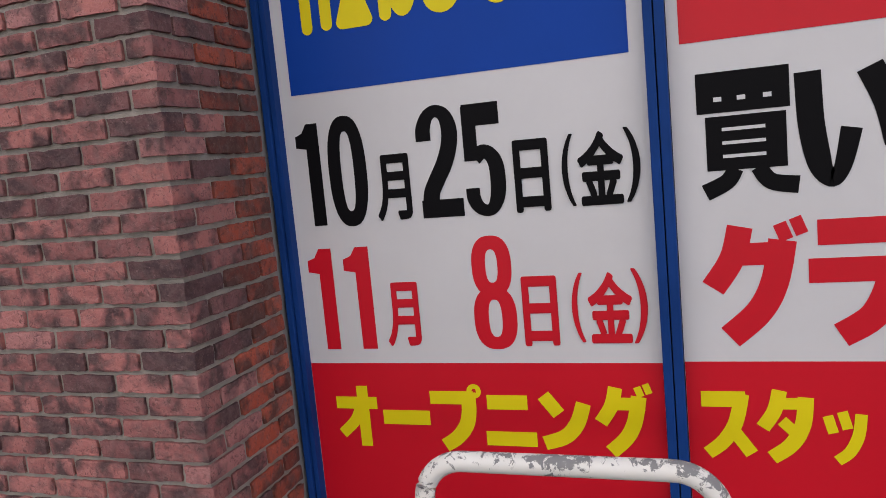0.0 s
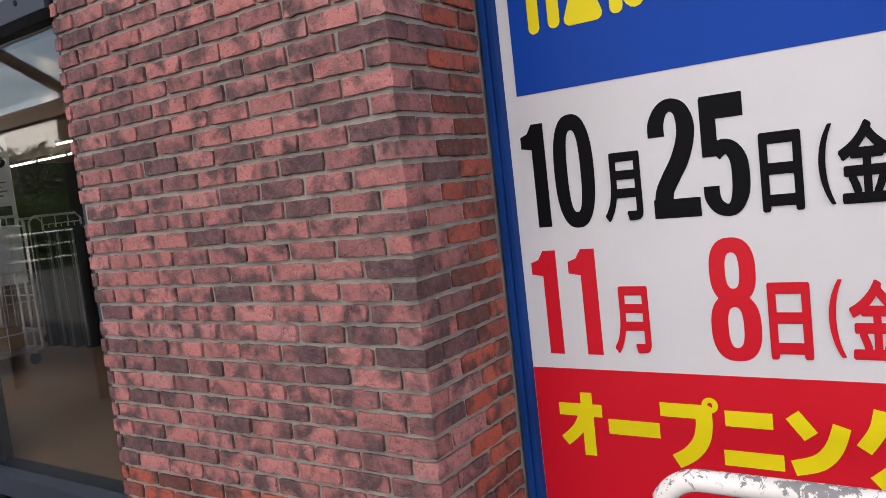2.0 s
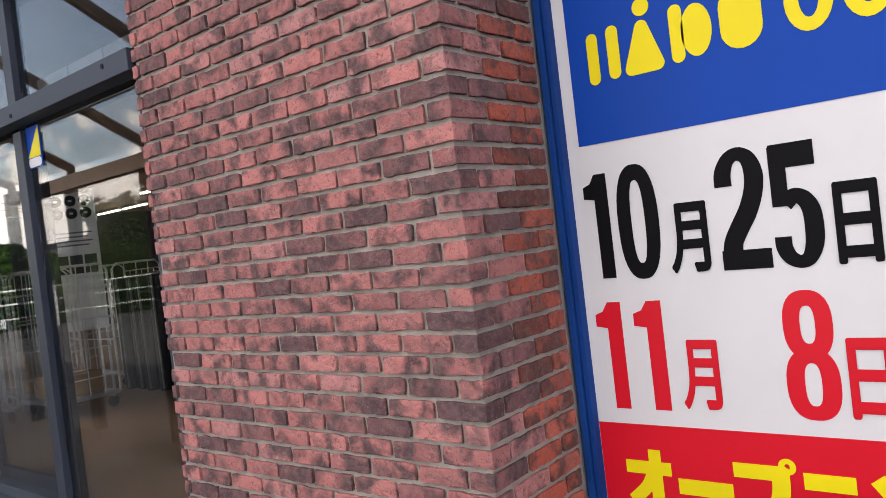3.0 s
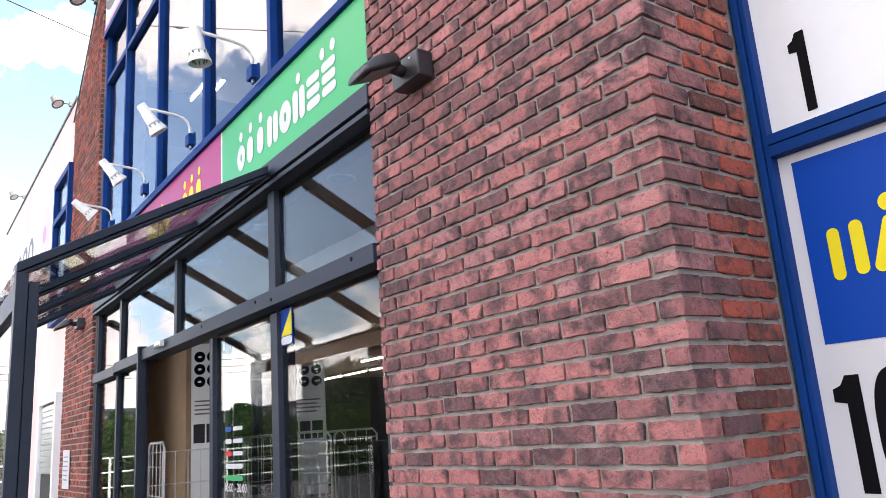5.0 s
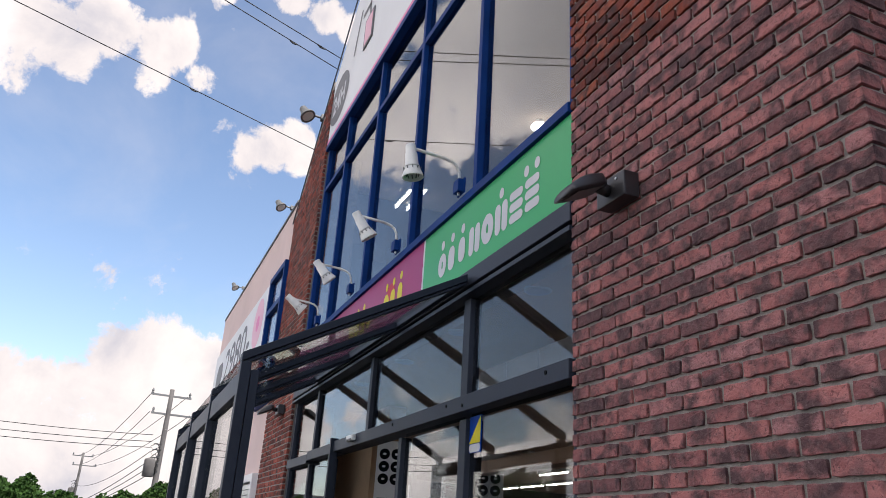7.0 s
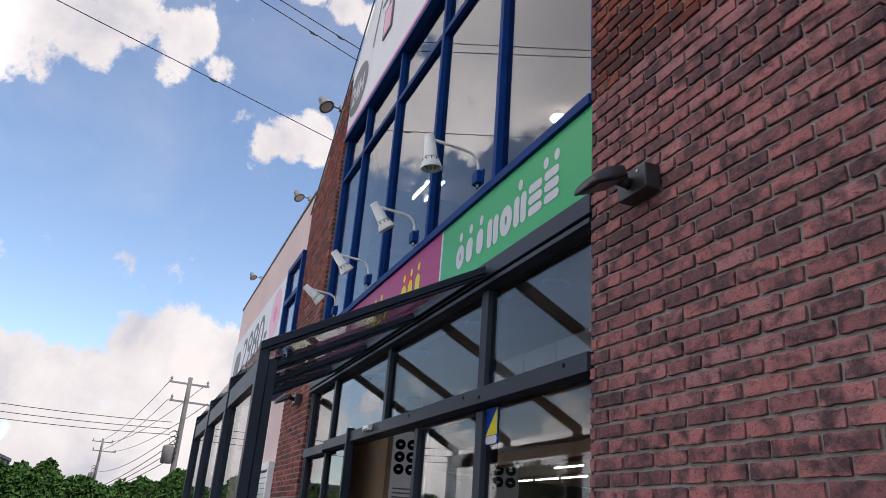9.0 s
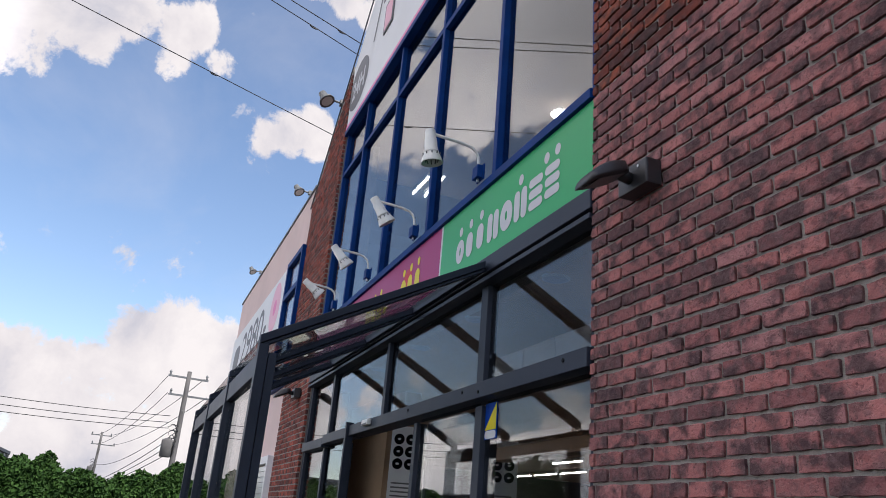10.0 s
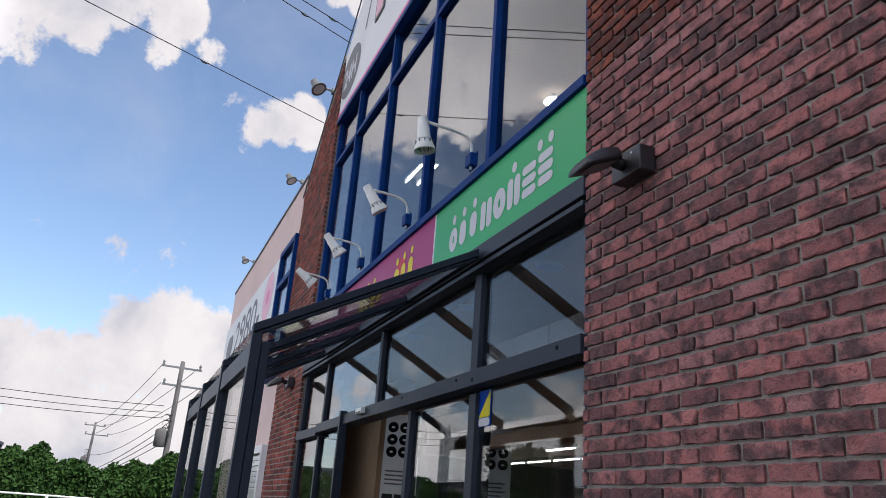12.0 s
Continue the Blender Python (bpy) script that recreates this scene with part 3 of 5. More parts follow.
def build_pier():
    rng = random.Random(3)
    cache = {}

    def mesh_for(kind, dx, dy, mat):
        key = (kind, round(dx, 2), round(dy, 2), mat.name)
        stock = cache.setdefault(key, [])
        if len(stock) < 7:
            v, f = ragged(dy, dx, HEIGHT, rng) if kind == "side" else ragged(dx, dy, HEIGHT, rng)
            if kind == "side":
                v = [(-q, p, r) for p, q, r in v]
            stock.append(raw_mesh("brick", v, f, mat))
            return stock[-1]
        return rng.choice(stock)

    pink_rest, rust_rest, old_rest = [], [], []
    for k, z in courses(0.0, 6.6):
        near = NEAR[0] < z < NEAR[1]
        old = z > SWITCH
        spans = front_row(k, CORNER, LEFT)
        for i, (a, b) in enumerate(spans):
            proud = rng.uniform(-0.004, 0.002)
            if i == 0:      # corner brick, solid: it shows on both faces
                dy = 0.2 if k % 2 == 0 else 0.099
                at = ((a + b) / 2, proud + dy / 2, z, b - a, dy, HEIGHT)
            else:
                at = ((a + b) / 2, proud + 0.02, z, b - a, 0.04, HEIGHT)
            if near:
                ob = new("brick", mesh_for("front", at[3], at[4], brick_pink))
                ob.parent = wall_front
                ob.matrix_basis = pose(at[0], at[1], at[2] + rng.uniform(-.0015, .0015), 0, rng.uniform(-.5, .5), 0)
            else:
                (old_rest if old else rust_rest if z < 0.385 else pink_rest).append(at)
        # the return, towards the poster wall
        y = 0.2 if k % 2 == 0 else 0.099
        j = 0
        while y < 0.53:
            y += BED
            end = min(y + LONG - BED, 0.548)
            pale = (not old) and y < 0.2
            at = (CORNER - 0.02 + rng.uniform(-0.003, 0.003), (y + end) / 2, z, 0.04, end - y, HEIGHT)
            if near and end - y > 0.03:
                ob = new("brick", mesh_for("side", 0.04, end - y, brick_pink if pale else brick_rust))
                ob.parent = wall_front
                ob.matrix_basis = pose(at[0], at[1], at[2], rng.uniform(-.5, .5), 0, 0)
            elif end - y > 0.03:
                (pink_rest if pale else old_rest if old else rust_rest).append(at)
            y = end
    joined_bricks("brickwork", pink_rest, brick_pink_joined, wall_front, "weathered pink-red bricks with burnt patches")
    joined_bricks("brickwork", rust_rest, brick_rust_joined, wall_front, "rust-red bricks beside and below the paler ones")
    joined_bricks("brickwork", old_rest, brick_old_joined, wall_front, "dark rust-red bricks high on the pier")


build_pier()
caulk_strip = part("trim_1", box(CORNER - 0.03, CORNER - 0.012, 0.549, 0.60, 0.0, 6.6), caulk)
tagged(caulk_strip, "grey sealant joint between brick and blue frame", "trim", kind="structure")

# far brick pier, with the gable's slope cut into it
PIER2 = (-12.32, -10.42)
GABLE = ((-12.42, 6.75), (-9.3, 9.57))


def gable_z(x):
    (xa, za), (xb, zb) = GABLE
    return za + (x - xa) * (zb - za) / (xb - xa)


wall_far = part("wall_far", slab_polygon([(PIER2[0] + .006, -0.04), (PIER2[1] - .006, -0.04), (PIER2[1] - .006, gable_z(PIER2[1]) - .02), (PIER2[0] + .006, gable_z(PIER2[0]) - .02)], 0.006, 0.6), mortar)
tagged(wall_far, "mortar joints of the far red brick pier under the gable", "wall", kind="structure")


def build_far_pier():
    rng = random.Random(8)
    rows = []
    for k, z in courses(0.0, 9.0):
        x = PIER2[1] + (0.11 if k % 2 else 0.0)
        while x > PIER2[0] + 0.03:
            b, a = min(x, PIER2[1]), max(x - LONG + BED, PIER2[0])
            x -= LONG
            if b - a > 0.03 and z < gable_z(a) - 0.03:
                rows.append(((a + b) / 2, 0.02 + rng.uniform(-.004, .003), z, b - a, 0.04, HEIGHT))
    joined_bricks("brickwork", rows, brick_rust_joined, wall_far, "rust-red brick facing")


build_far_pier()

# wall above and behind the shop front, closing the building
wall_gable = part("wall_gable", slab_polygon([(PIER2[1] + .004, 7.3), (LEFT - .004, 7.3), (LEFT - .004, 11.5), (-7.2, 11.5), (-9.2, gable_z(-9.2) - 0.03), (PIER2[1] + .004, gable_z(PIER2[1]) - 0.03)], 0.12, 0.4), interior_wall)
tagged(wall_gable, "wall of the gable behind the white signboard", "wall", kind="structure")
verge = part("trim_2", tube([(-12.42, 0.0, gable_z(-12.42)), (-9.2, 0.0, gable_z(-9.2)), (-7.2, 0.0, gable_z(-7.2))], 0.011, 6), roof_metal)
tagged(verge, "dark metal verge along the gable slope", "trim", kind="structure")
roof = part("roof", slab_polygon([(-12.35, 6.72), (-7.2, gable_z(-7.2) - 0.03), (30.0, gable_z(-7.2) - 0.03), (30.0, gable_z(-7.2) - 0.2), (-7.2, gable_z(-7.2) - 0.25), (-12.35, 6.5)], 0.42, 16), roof_metal)
tagged(roof, "dark metal roof", "roof", kind="structure")
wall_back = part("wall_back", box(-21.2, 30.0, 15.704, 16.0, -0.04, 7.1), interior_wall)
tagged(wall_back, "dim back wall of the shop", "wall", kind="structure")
wall_side = part("wall_side", box(29.7, 30.0, 0.83, 15.7, -0.04, gable_z(-7.2) - 0.22), interior_wall)
tagged(wall_side, "plain end wall of the shop", "wall", kind="structure")

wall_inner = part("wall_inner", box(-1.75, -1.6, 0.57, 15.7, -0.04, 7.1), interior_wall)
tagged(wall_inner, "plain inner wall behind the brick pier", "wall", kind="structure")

# ---- pale pink wing ----
WING = (-21.2, -12.2)
wall_wing = part("wall_wing", box(WING[0], WING[1] - .004, 0.02, 0.3, -0.04, 7.1), pink_render)
tagged(wall_wing, "pale pink rendered wall of the far wing", "wall", kind="structure")
wall_wing_end = part("wall_wing_end", box(WING[0], WING[0] + 0.28, 0.304, 15.7, -0.04, 7.1), pink_render)
tagged(wall_wing_end, "pale pink rendered end wall of the far wing", "wall", kind="structure")
roof_wing = part("roof_wing", box(WING[0] + 0.3, WING[1] + 0.2, 0.31, 15.7, 6.2, 6.45), roof_metal)
tagged(roof_wing, "flat metal roof of the far wing", "roof", kind="structure")
coping = part("trim_3", box(WING[0] - .03, WING[1] - .02, -0.005, 0.33, 7.1, 7.15, 0.01), grey_metal)
tagged(coping, "grey metal coping on the pink wall", "trim", kind="structure")

# ---- signs on the poster wall ----
SIGN, FACE = 0.625, 0.57
poster_back = part("wall_poster", box(CORNER, 30.0, SIGN + 0.02, SIGN + 0.2, -0.04, gable_z(-7.2) - 0.22), interior_wall)
tagged(poster_back, "wall behind the posters", "wall", kind="structure")
poster_frame = base("display_frame", "blue painted aluminium frame holding the large posters", "sign frame")
part("post", box(CORNER + 0.002, CORNER + 0.028, FACE, SIGN + 0.02, 0.0, 6.6, 0.003), blue_paint, poster_frame)
part("post", box(CORNER + 0.031, CORNER + 0.051, FACE + 0.012, SIGN + 0.02, 0.0, 6.6, 0.003), blue_paint, poster_frame)
for px in (-0.132, 1.36, 2.85):
    part("post", box(px, px + 0.030, FACE, SIGN + 0.02, 0.0, 6.6, 0.003), blue_paint, poster_frame)
    part("post", box(px + 0.034, px + 0.066, FACE, SIGN + 0.02, 0.0, 6.6, 0.003), blue_paint, poster_frame)
for a, b in ((CORNER + 0.053, -0.134), (-0.064, 1.358), (1.428, 2.848)):
    part("rail", box(a, b, FACE + 0.006, SIGN + 0.02, 2.487, 2.53, 0.003), blue_paint, poster_frame)
    part("rail", box(a, b, FACE + 0.002, SIGN + 0.02, 2.533, 2.572, 0.003), blue_paint, poster_frame)
    part("rail", box(a, b, FACE + 0.002, SIGN + 0.02, 0.08, 0.14, 0.003), blue_paint, poster_frame)


def poster(a, b, z0, z1, mat, label):
    ob = base("poster", label, "poster", "posters in the blue frame")
    part("sheet", box(a, b, SIGN, SIGN + 0.015, z0, z1), mat, ob)
    return ob


date_poster = poster(CORNER + 0.051, -0.133, 0.14, 2.487, white_vinyl, "white poster with blue and red fields and opening dates")
Y1, Y2 = SIGN - 0.002, SIGN - 0.004
A, B = CORNER + 0.053, -0.135
part("blue_field", box(-1.424, -0.184, Y1, SIGN, 1.782, 2.452), blue_vinyl, date_poster, "blue printed field")
part("red_field", box(A, B, Y1, SIGN, 0.14, 0.745), red_vinyl, date_poster, "red printed field")
for body, x0, x1, z0, z1, mat, bold in (
        ("1", -1.428, -1.332, 1.286, 1.672, black_vinyl, .02), ("0", -1.302, -1.147, 1.276, 1.688, black_vinyl, .04), ("月", -1.118, -0.980, 1.288, 1.530, black_vinyl, .03),
        ("2", -0.944, -0.782, 1.288, 1.688, black_vinyl, .04), ("5", -0.772, -0.624, 1.280, 1.678, black_vinyl, .04), ("日", -0.593, -0.471, 1.285, 1.536, black_vinyl, .034),
        ("(", -0.427, -0.385, 1.296, 1.540, black_vinyl, .012), ("金", -0.373, -0.222, 1.294, 1.540, black_vinyl, .034), (")", -0.218, -0.168, 1.298, 1.545, black_vinyl, .012),
        ("1", -1.436, -1.332, 0.801, 1.197, red_vinyl, .02), ("1", -1.285, -1.177, 0.802, 1.197, red_vinyl, .02), ("月", -1.128, -0.994, 0.812, 1.056, red_vinyl, .03),
        ("8", -0.783, -0.624, 0.797, 1.212, red_vinyl, .04), ("日", -0.601, -0.476, 0.808, 1.060, red_vinyl, .034),
        ("(", -0.427, -0.385, 0.820, 1.066, red_vinyl, .012), ("金", -0.371, -0.222, 0.816, 1.064, red_vinyl, .034), (")", -0.222, -0.172, 0.815, 1.074, red_vinyl, .012)):
    if body == "1":
        numeral_one(x0, x1, z0, z1, Y1, mat, date_poster)
    elif body in "0258":
        heavy_character(body, x0, x1, z0, z1, Y1, mat, date_poster)
    else:
        lettering(body, x0, x1, z0, z1, Y1, mat, date_poster, bold)
for body, x0, x1, z0, z1 in (("オ", -1.378, -1.205, .412, .655), ("ー", -1.183, -0.992, .512, .560), ("プ", -0.985, -0.782, .405, .665), ("ニ", -0.775, -0.586, .432, .632),
                             ("ン", -0.572, -0.385, .420, .650), ("グ", -0.372, -0.178, .405, .672)):
    if body == "ー":
        part("lettering", box(x0, x1, Y2, Y1, z0 - 0.008, z1), yellow_vinyl, date_poster)
    else:
        heavy_character(body, x0, x1, z0, z1, Y2, yellow_vinyl, date_poster)
# the shop's word mark, as plain rounded shapes
for x0, x1, z0, z1 in ((-1.347, -1.303, 1.992, 2.178), (-1.268, -1.222, 1.998, 2.188), (-1.035, -0.988, 2.0, 2.196)):
    part("logo_shape", pill(x0, x1, z0, z1, Y2), yellow_vinyl, date_poster)
part("logo_shape", cone_mark(-1.206, -1.062, 1.994, 2.178, Y2), yellow_vinyl, date_poster)
part("logo_shape", disc(-0.945, 2.095, 0.052, Y2, 0.088), yellow_vinyl, date_poster)
part("logo_shape", pill(-0.868, -0.735, 1.998, 2.205, Y2), yellow_vinyl, date_poster)
for x, z in ((-1.128, 2.222), (-1.035, 2.262), (-0.935, 2.246)):
    part("logo_shape", disc(x, z, 0.031, Y2), yellow_vinyl, date_poster)
for x in (-0.60, -0.44, -0.30):
    part("logo_shape", ring(x, 2.1, 0.07, 0.1, 0.042, Y2), yellow_vinyl, date_poster)

hire_poster = poster(-0.064, 1.358, 0.14, 2.487, white_vinyl, "white poster with red fields and large black characters")
part("red_field", box(-0.028, 1.33, Y1, SIGN, 1.785, 2.45), red_vinyl, hire_poster, "red printed field")
part("red_field", box(-0.063, 1.357, Y1, SIGN, 0.14, 0.750), red_vinyl, hire_poster, "red printed field")
for body, x0, x1, z0, z1, mat, y in (("買", 0.014, 0.316, 1.280, 1.685, black_vinyl, Y1), ("い", 0.300, 0.600, 1.292, 1.664, black_vinyl, Y1),
                                           ("グ", 0.009, 0.318, 0.804, 1.215, red_vinyl, Y1), ("ラ", 0.322, 0.60, 0.803, 1.203, red_vinyl, Y1),
                                           ("ス", -0.018, 0.150, .415, .650, yellow_vinyl, Y2), ("タ", 0.150, 0.325, .410, .665, yellow_vinyl, Y2), ("ッ", 0.345, 0.475, .410, .590, yellow_vinyl, Y2)):
    heavy_character(body, x0, x1, z0, z1, y, mat, hire_poster, white_vinyl)
floor_poster = poster(CORNER + 0.051, -0.133, 2.572, 6.5, white_wrinkled, "creased white floor guide sheet with black characters")
numeral_one(-1.355, -1.288, 2.62, 2.935, Y1, black_vinyl, floor_poster)
lettering("F", -0.98, -0.78, 2.62, 2.98, Y1, grey_vinyl, floor_poster, .03)
poster(-0.064, 1.358, 2.572, 6.5, white_wrinkled, "creased white film sheet above the posters")
poster(1.428, 2.848, 0.14, 2.487, white_vinyl, "plain white poster sheet in the blue frame")

# ---- barrier in front of the posters ----


def arch_barrier():
    ob = base("arch_barrier", "chipped white tubular steel arch barrier on the pavement", "barrier")
    r, x0, x1, y, top, bend = 0.0315, -0.84, 0.03, 0.12, 0.588, 0.13
    pts = [(x0, y, 0.0)]
    pts += [(x0 + bend - bend * math.cos(radians(a)), y, top - bend + bend * math.sin(radians(a))) for a in range(0, 91, 9)]
    pts += [(x1 - bend + bend * math.sin(radians(a)), y, top - bend + bend * math.cos(radians(a))) for a in range(0, 91, 9)]
    pts += [(x1, y, 0.0)]
    part("tube", tube(pts, r, 24), chipped, ob, smooth=True)
    for x in (x0, x1):
        part("collar", moved(lathe([(0.06, 0.0), (0.06, 0.008), (0.036, 0.012)], 20), pose(x, y, 0.0)), grey_metal, ob)
    return ob


arch_barrier()

# ---- entrance glazing ----
GLASS_Y, HEAD, TRANSOM, SILL = 0.09, 3.30, 2.46, 0.16
EDGE_L, EDGE_R = -10.40, -3.372


def window_unit(name, label):
    return base(name, label, "window", kind="structure")


def frame_bar(parent, x0, x1, z0, z1, mat, y0=0.05, y1=0.14, name="window_frame"):
    return part(name, box(x0, x1, y0, y1, z0, z1, 0.004), mat, parent)


def pane(parent, x0, x1, z0, z1, y=GLASS_Y, mat=None):
    ob = part("pane", box(x0, x1, y - 0.003, y + 0.003, z0, z1), mat or glass, parent)
    ob.visible_shadow = False
    return ob


entrance = window_unit("window_1", "anthracite framed entrance glazing with a sliding door standing open")
TOPS = [(-4.84, 0.11), (-7.05, 0.08), (-9.15, 0.08)]            # uprights above the door head: centre and width
LOWS = [(-4.83, 0.11), (-6.08, 0.075), (-7.96, 0.055), (-8.30, 0.055), (-9.25, 0.07)]
frame_bar(entrance, EDGE_L, EDGE_L + 0.10, SILL, HEAD, grey_frame)
frame_bar(entrance, EDGE_R - 0.06, EDGE_R, SILL, HEAD, grey_frame)
frame_bar(entrance, -7.93, EDGE_R + 0.006, TRANSOM, 2.567, grey_frame, -0.02, 0.16)
frame_bar(entrance, -9.2, -7.99, TRANSOM, 2.567, grey_frame, 0.0, 0.16)
frame_bar(entrance, EDGE_L + 0.102, -9.202, TRANSOM - 0.03, 2.54, grey_frame, 0.0, 0.16)
frame_bar(entrance, EDGE_L, EDGE_R, 0.04, SILL - 0.002, grey_frame, 0.0, 0.2, "window_sill")
for x, w in TOPS:
    frame_bar(entrance, x - w / 2, x + w / 2, 2.569, HEAD - 0.002, grey_frame)
for x, w in LOWS:
    frame_bar(entrance, x - w / 2, x + w / 2, SILL, 2.60 if x == -7.96 else TRANSOM - 0.032, grey_frame, -0.05 if x == -7.96 else 0.05, 0.03 if x == -7.96 else 0.14)
edges = [EDGE_L + 0.1] + [v for x, w in reversed(TOPS) for v in (x - w / 2, x + w / 2)] + [EDGE_R - 0.06]
for a, b in zip(edges[::2], edges[1::2]):
    pane(entrance, a, b, 2.567, HEAD)
for a, b in ((-4.77, EDGE_R - 0.06), (-6.04, -4.89), (EDGE_L + 0.1, -9.285), (-9.215, -8.35)):
    pane(entrance, a, b, SILL, TRANSOM)
door_leaf = base("door_1", "slid-open glass door leaf in an anthracite frame", "door", kind="structure")
for a, b, c, d in ((-6.10, -6.04, SILL, 2.44), (-4.90, -4.84, SILL, 2.44), (-6.038, -4.902, SILL, SILL + 0.09), (-6.038, -4.902, 2.37, 2.44)):
    part("frame", box(a, b, 0.17, 0.21, c, d, 0.003), grey_frame, door_leaf)
pane(door_leaf, -6.04, -4.90, SILL + 0.09, 2.37, 0.19)
# lettering on the door glass: the opening hours, and bars for the shop names
lettering("10:00 - 20:00", -5.86, -5.43, 1.245, 1.305, 0.083, white_vinyl, door_leaf, 0.01)
for i, (z, mat) in enumerate(((1.70, blue_vinyl), (1.61, white_vinyl), (1.52, red_vinyl), (1.43, white_vinyl), (1.345, green_vinyl))):
    part("word_bar", pill(-5.85, -5.72 if i not in (3, 4) else -5.5, z - 0.02, z + 0.016, 0.083), mat, door_leaf)
    if i < 3:
        part("word_bar", pill(-5.69, -5.5, z - 0.016, z + 0.014, 0.083), white_vinyl, door_leaf)

sensor = base("door_sensor", "small white box sensor on the door head", "sensor")
part("housing", box(-7.33, -7.13, -0.065, -0.021, 2.50, 2.555, 0.008), white_paint, sensor)
part("lens", box(-7.31, -7.15, -0.068, -0.063, 2.505, 2.52, 0.002), dark_metal, sensor)

sticker = base("window_sticker", "blue and yellow security sticker on the glass", "sticker")
part("backing", box(-4.775, -4.60, 0.080, 0.0865, 2.20, 2.44), blue_vinyl, sticker)
part("yellow_corner", slab_polygon([(-4.77, 2.26), (-4.605, 2.26), (-4.605, 2.435)], 0.077, 0.0795), yellow_vinyl, sticker)
part("word_bar", pill(-4.772, -4.603, 2.203, 2.256, 0.079), white_vinyl, sticker)

for bx, bz in ((-4.97, 2.53), (-4.70, 2.50), (-3.60, 2.53), (-6.10, 2.53)):
    part("bolt", moved(lathe([(0.013, 0.0), (0.013, 0.004)], 10), pose(bx, -0.02, bz, 90, 0, 0)), black_vinyl, entrance)

# header over the glazing and the coloured boards above it
header = part("trim_header", box(EDGE_L, LEFT - 0.008, -0.008, 0.14, 3.362, 3.485, 0.006), grey_frame)
tagged(header, "anthracite metal header over the entrance glazing", "trim", kind="structure")
part("groove", box(EDGE_L, LEFT - 0.008, 0.045, 0.14, 3.334, 3.36), dark_metal, header)
part("lip", box(EDGE_L, LEFT - 0.008, -0.012, 0.14, HEAD, 3.332, 0.004), grey_frame, header)
BOARD = 0.012
fascia = base("shop_sign", "fascia board in green and magenta with white and yellow shapes", "sign")
part("green_board", box(-5.70, LEFT - 0.012, BOARD, 0.06, 3.49, 4.072, 0.002), green_vinyl, fascia, "green board")
part("divider", box(-5.735, -5.702, BOARD, 0.06, 3.49, 4.072, 0.002), white_vinyl, fascia, "white strip")
part("magenta_board", box(EDGE_L, -5.737, BOARD, 0.06, 3.49, 4.072, 0.002), purple_vinyl, fascia, "magenta board")


def word_mark(x, w, gap, kinds, z0, z1, mat, dots):
    """A word mark as plain rounded shapes: rings, single and twin bars and stacked bars, with round dots above."""
    y = BOARD - 0.003
    for i, kind in enumerate(kinds):
        a, lift, bar = x + i * (w + gap), 0.006 * i, w * 0.45
        low, top = z0 + lift, z1 + lift
        if kind == "ring":
            part("logo_shape", ring(a + w / 2, (low + top) / 2, w * 0.52, (top - low) / 2, bar * 0.95, y), mat, fascia)
        elif kind == "bar":
            part("logo_shape", pill(a + w * 0.03, a + w * 0.80, low, top, y), mat, fascia)
        elif kind == "twin":
            for p in (a, a + w - bar):
                part("logo_shape", pill(p, p + bar, low, top, y), mat, fascia)
        else:
            for q in (0.0, 0.36, 0.72):
                part("logo_shape", pill(a, a + w, low + (top - low) * q, low + (top - low) * (q + 0.28), y), mat, fascia)
    for d in dots:
        part("logo_shape", disc(x + d * (w + gap) + w / 2, z1 + 0.07 + 0.006 * d, 0.034, y, 0.04), mat, fascia)


word_mark(-5.36, 0.155, 0.038, ("ring", "bar", "bar"), 3.60, 3.80, white_vinyl, (0, 1, 2))
word_mark(-4.78, 0.185, 0.028, ("twin", "ring", "twin", "stack", "stack"), 3.60, 3.83, white_vinyl, (2, 3.65, 4.3))
word_mark(-7.9, 0.17, 0.04, ("twin", "ring", "stack", "bar"), 3.60, 3.82, yellow_vinyl, (1, 2))
word_mark(-6.75, 0.16, 0.04, ("ring", "bar", "bar"), 3.62, 3.84, yellow_vinyl, (0, 1, 2))
part("logo_shape", disc(-6.55, 3.80, 0.12, BOARD - 0.002), red_vinyl, fascia)

# ---- upper windows ----
upper = window_unit("window_2", "tall upper windows in a blue painted frame")
UP0, UP1, BAR, UP2 = 4.076, 4.145, 6.50, 7.26
frame_bar(upper, EDGE_L, LEFT - 0.012, UP0, UP1, blue_paint, -0.015, 0.15)
frame_bar(upper, EDGE_L, LEFT - 0.012, UP2 - 0.03, UP2 + 0.05, blue_paint, 0.0, 0.15)
MULLIONS = [-10.33, -9.23, -7.76, -6.27, -4.81, -3.41]
for x in MULLIONS:
    frame_bar(upper, x - 0.031, x + 0.031, UP1 + .001, UP2 - 0.032, blue_paint, 0.045, 0.15)
for a, b in zip(MULLIONS, MULLIONS[1:]):
    frame_bar(upper, a + 0.032, b - 0.032, BAR, BAR + 0.07, blue_paint, 0.05, 0.15)
    pane(upper, a + 0.031, b - 0.031, UP1, BAR, 0.1)
    pane(upper, a + 0.031, b - 0.031, BAR + 0.07, UP2 - 0.03, 0.1)

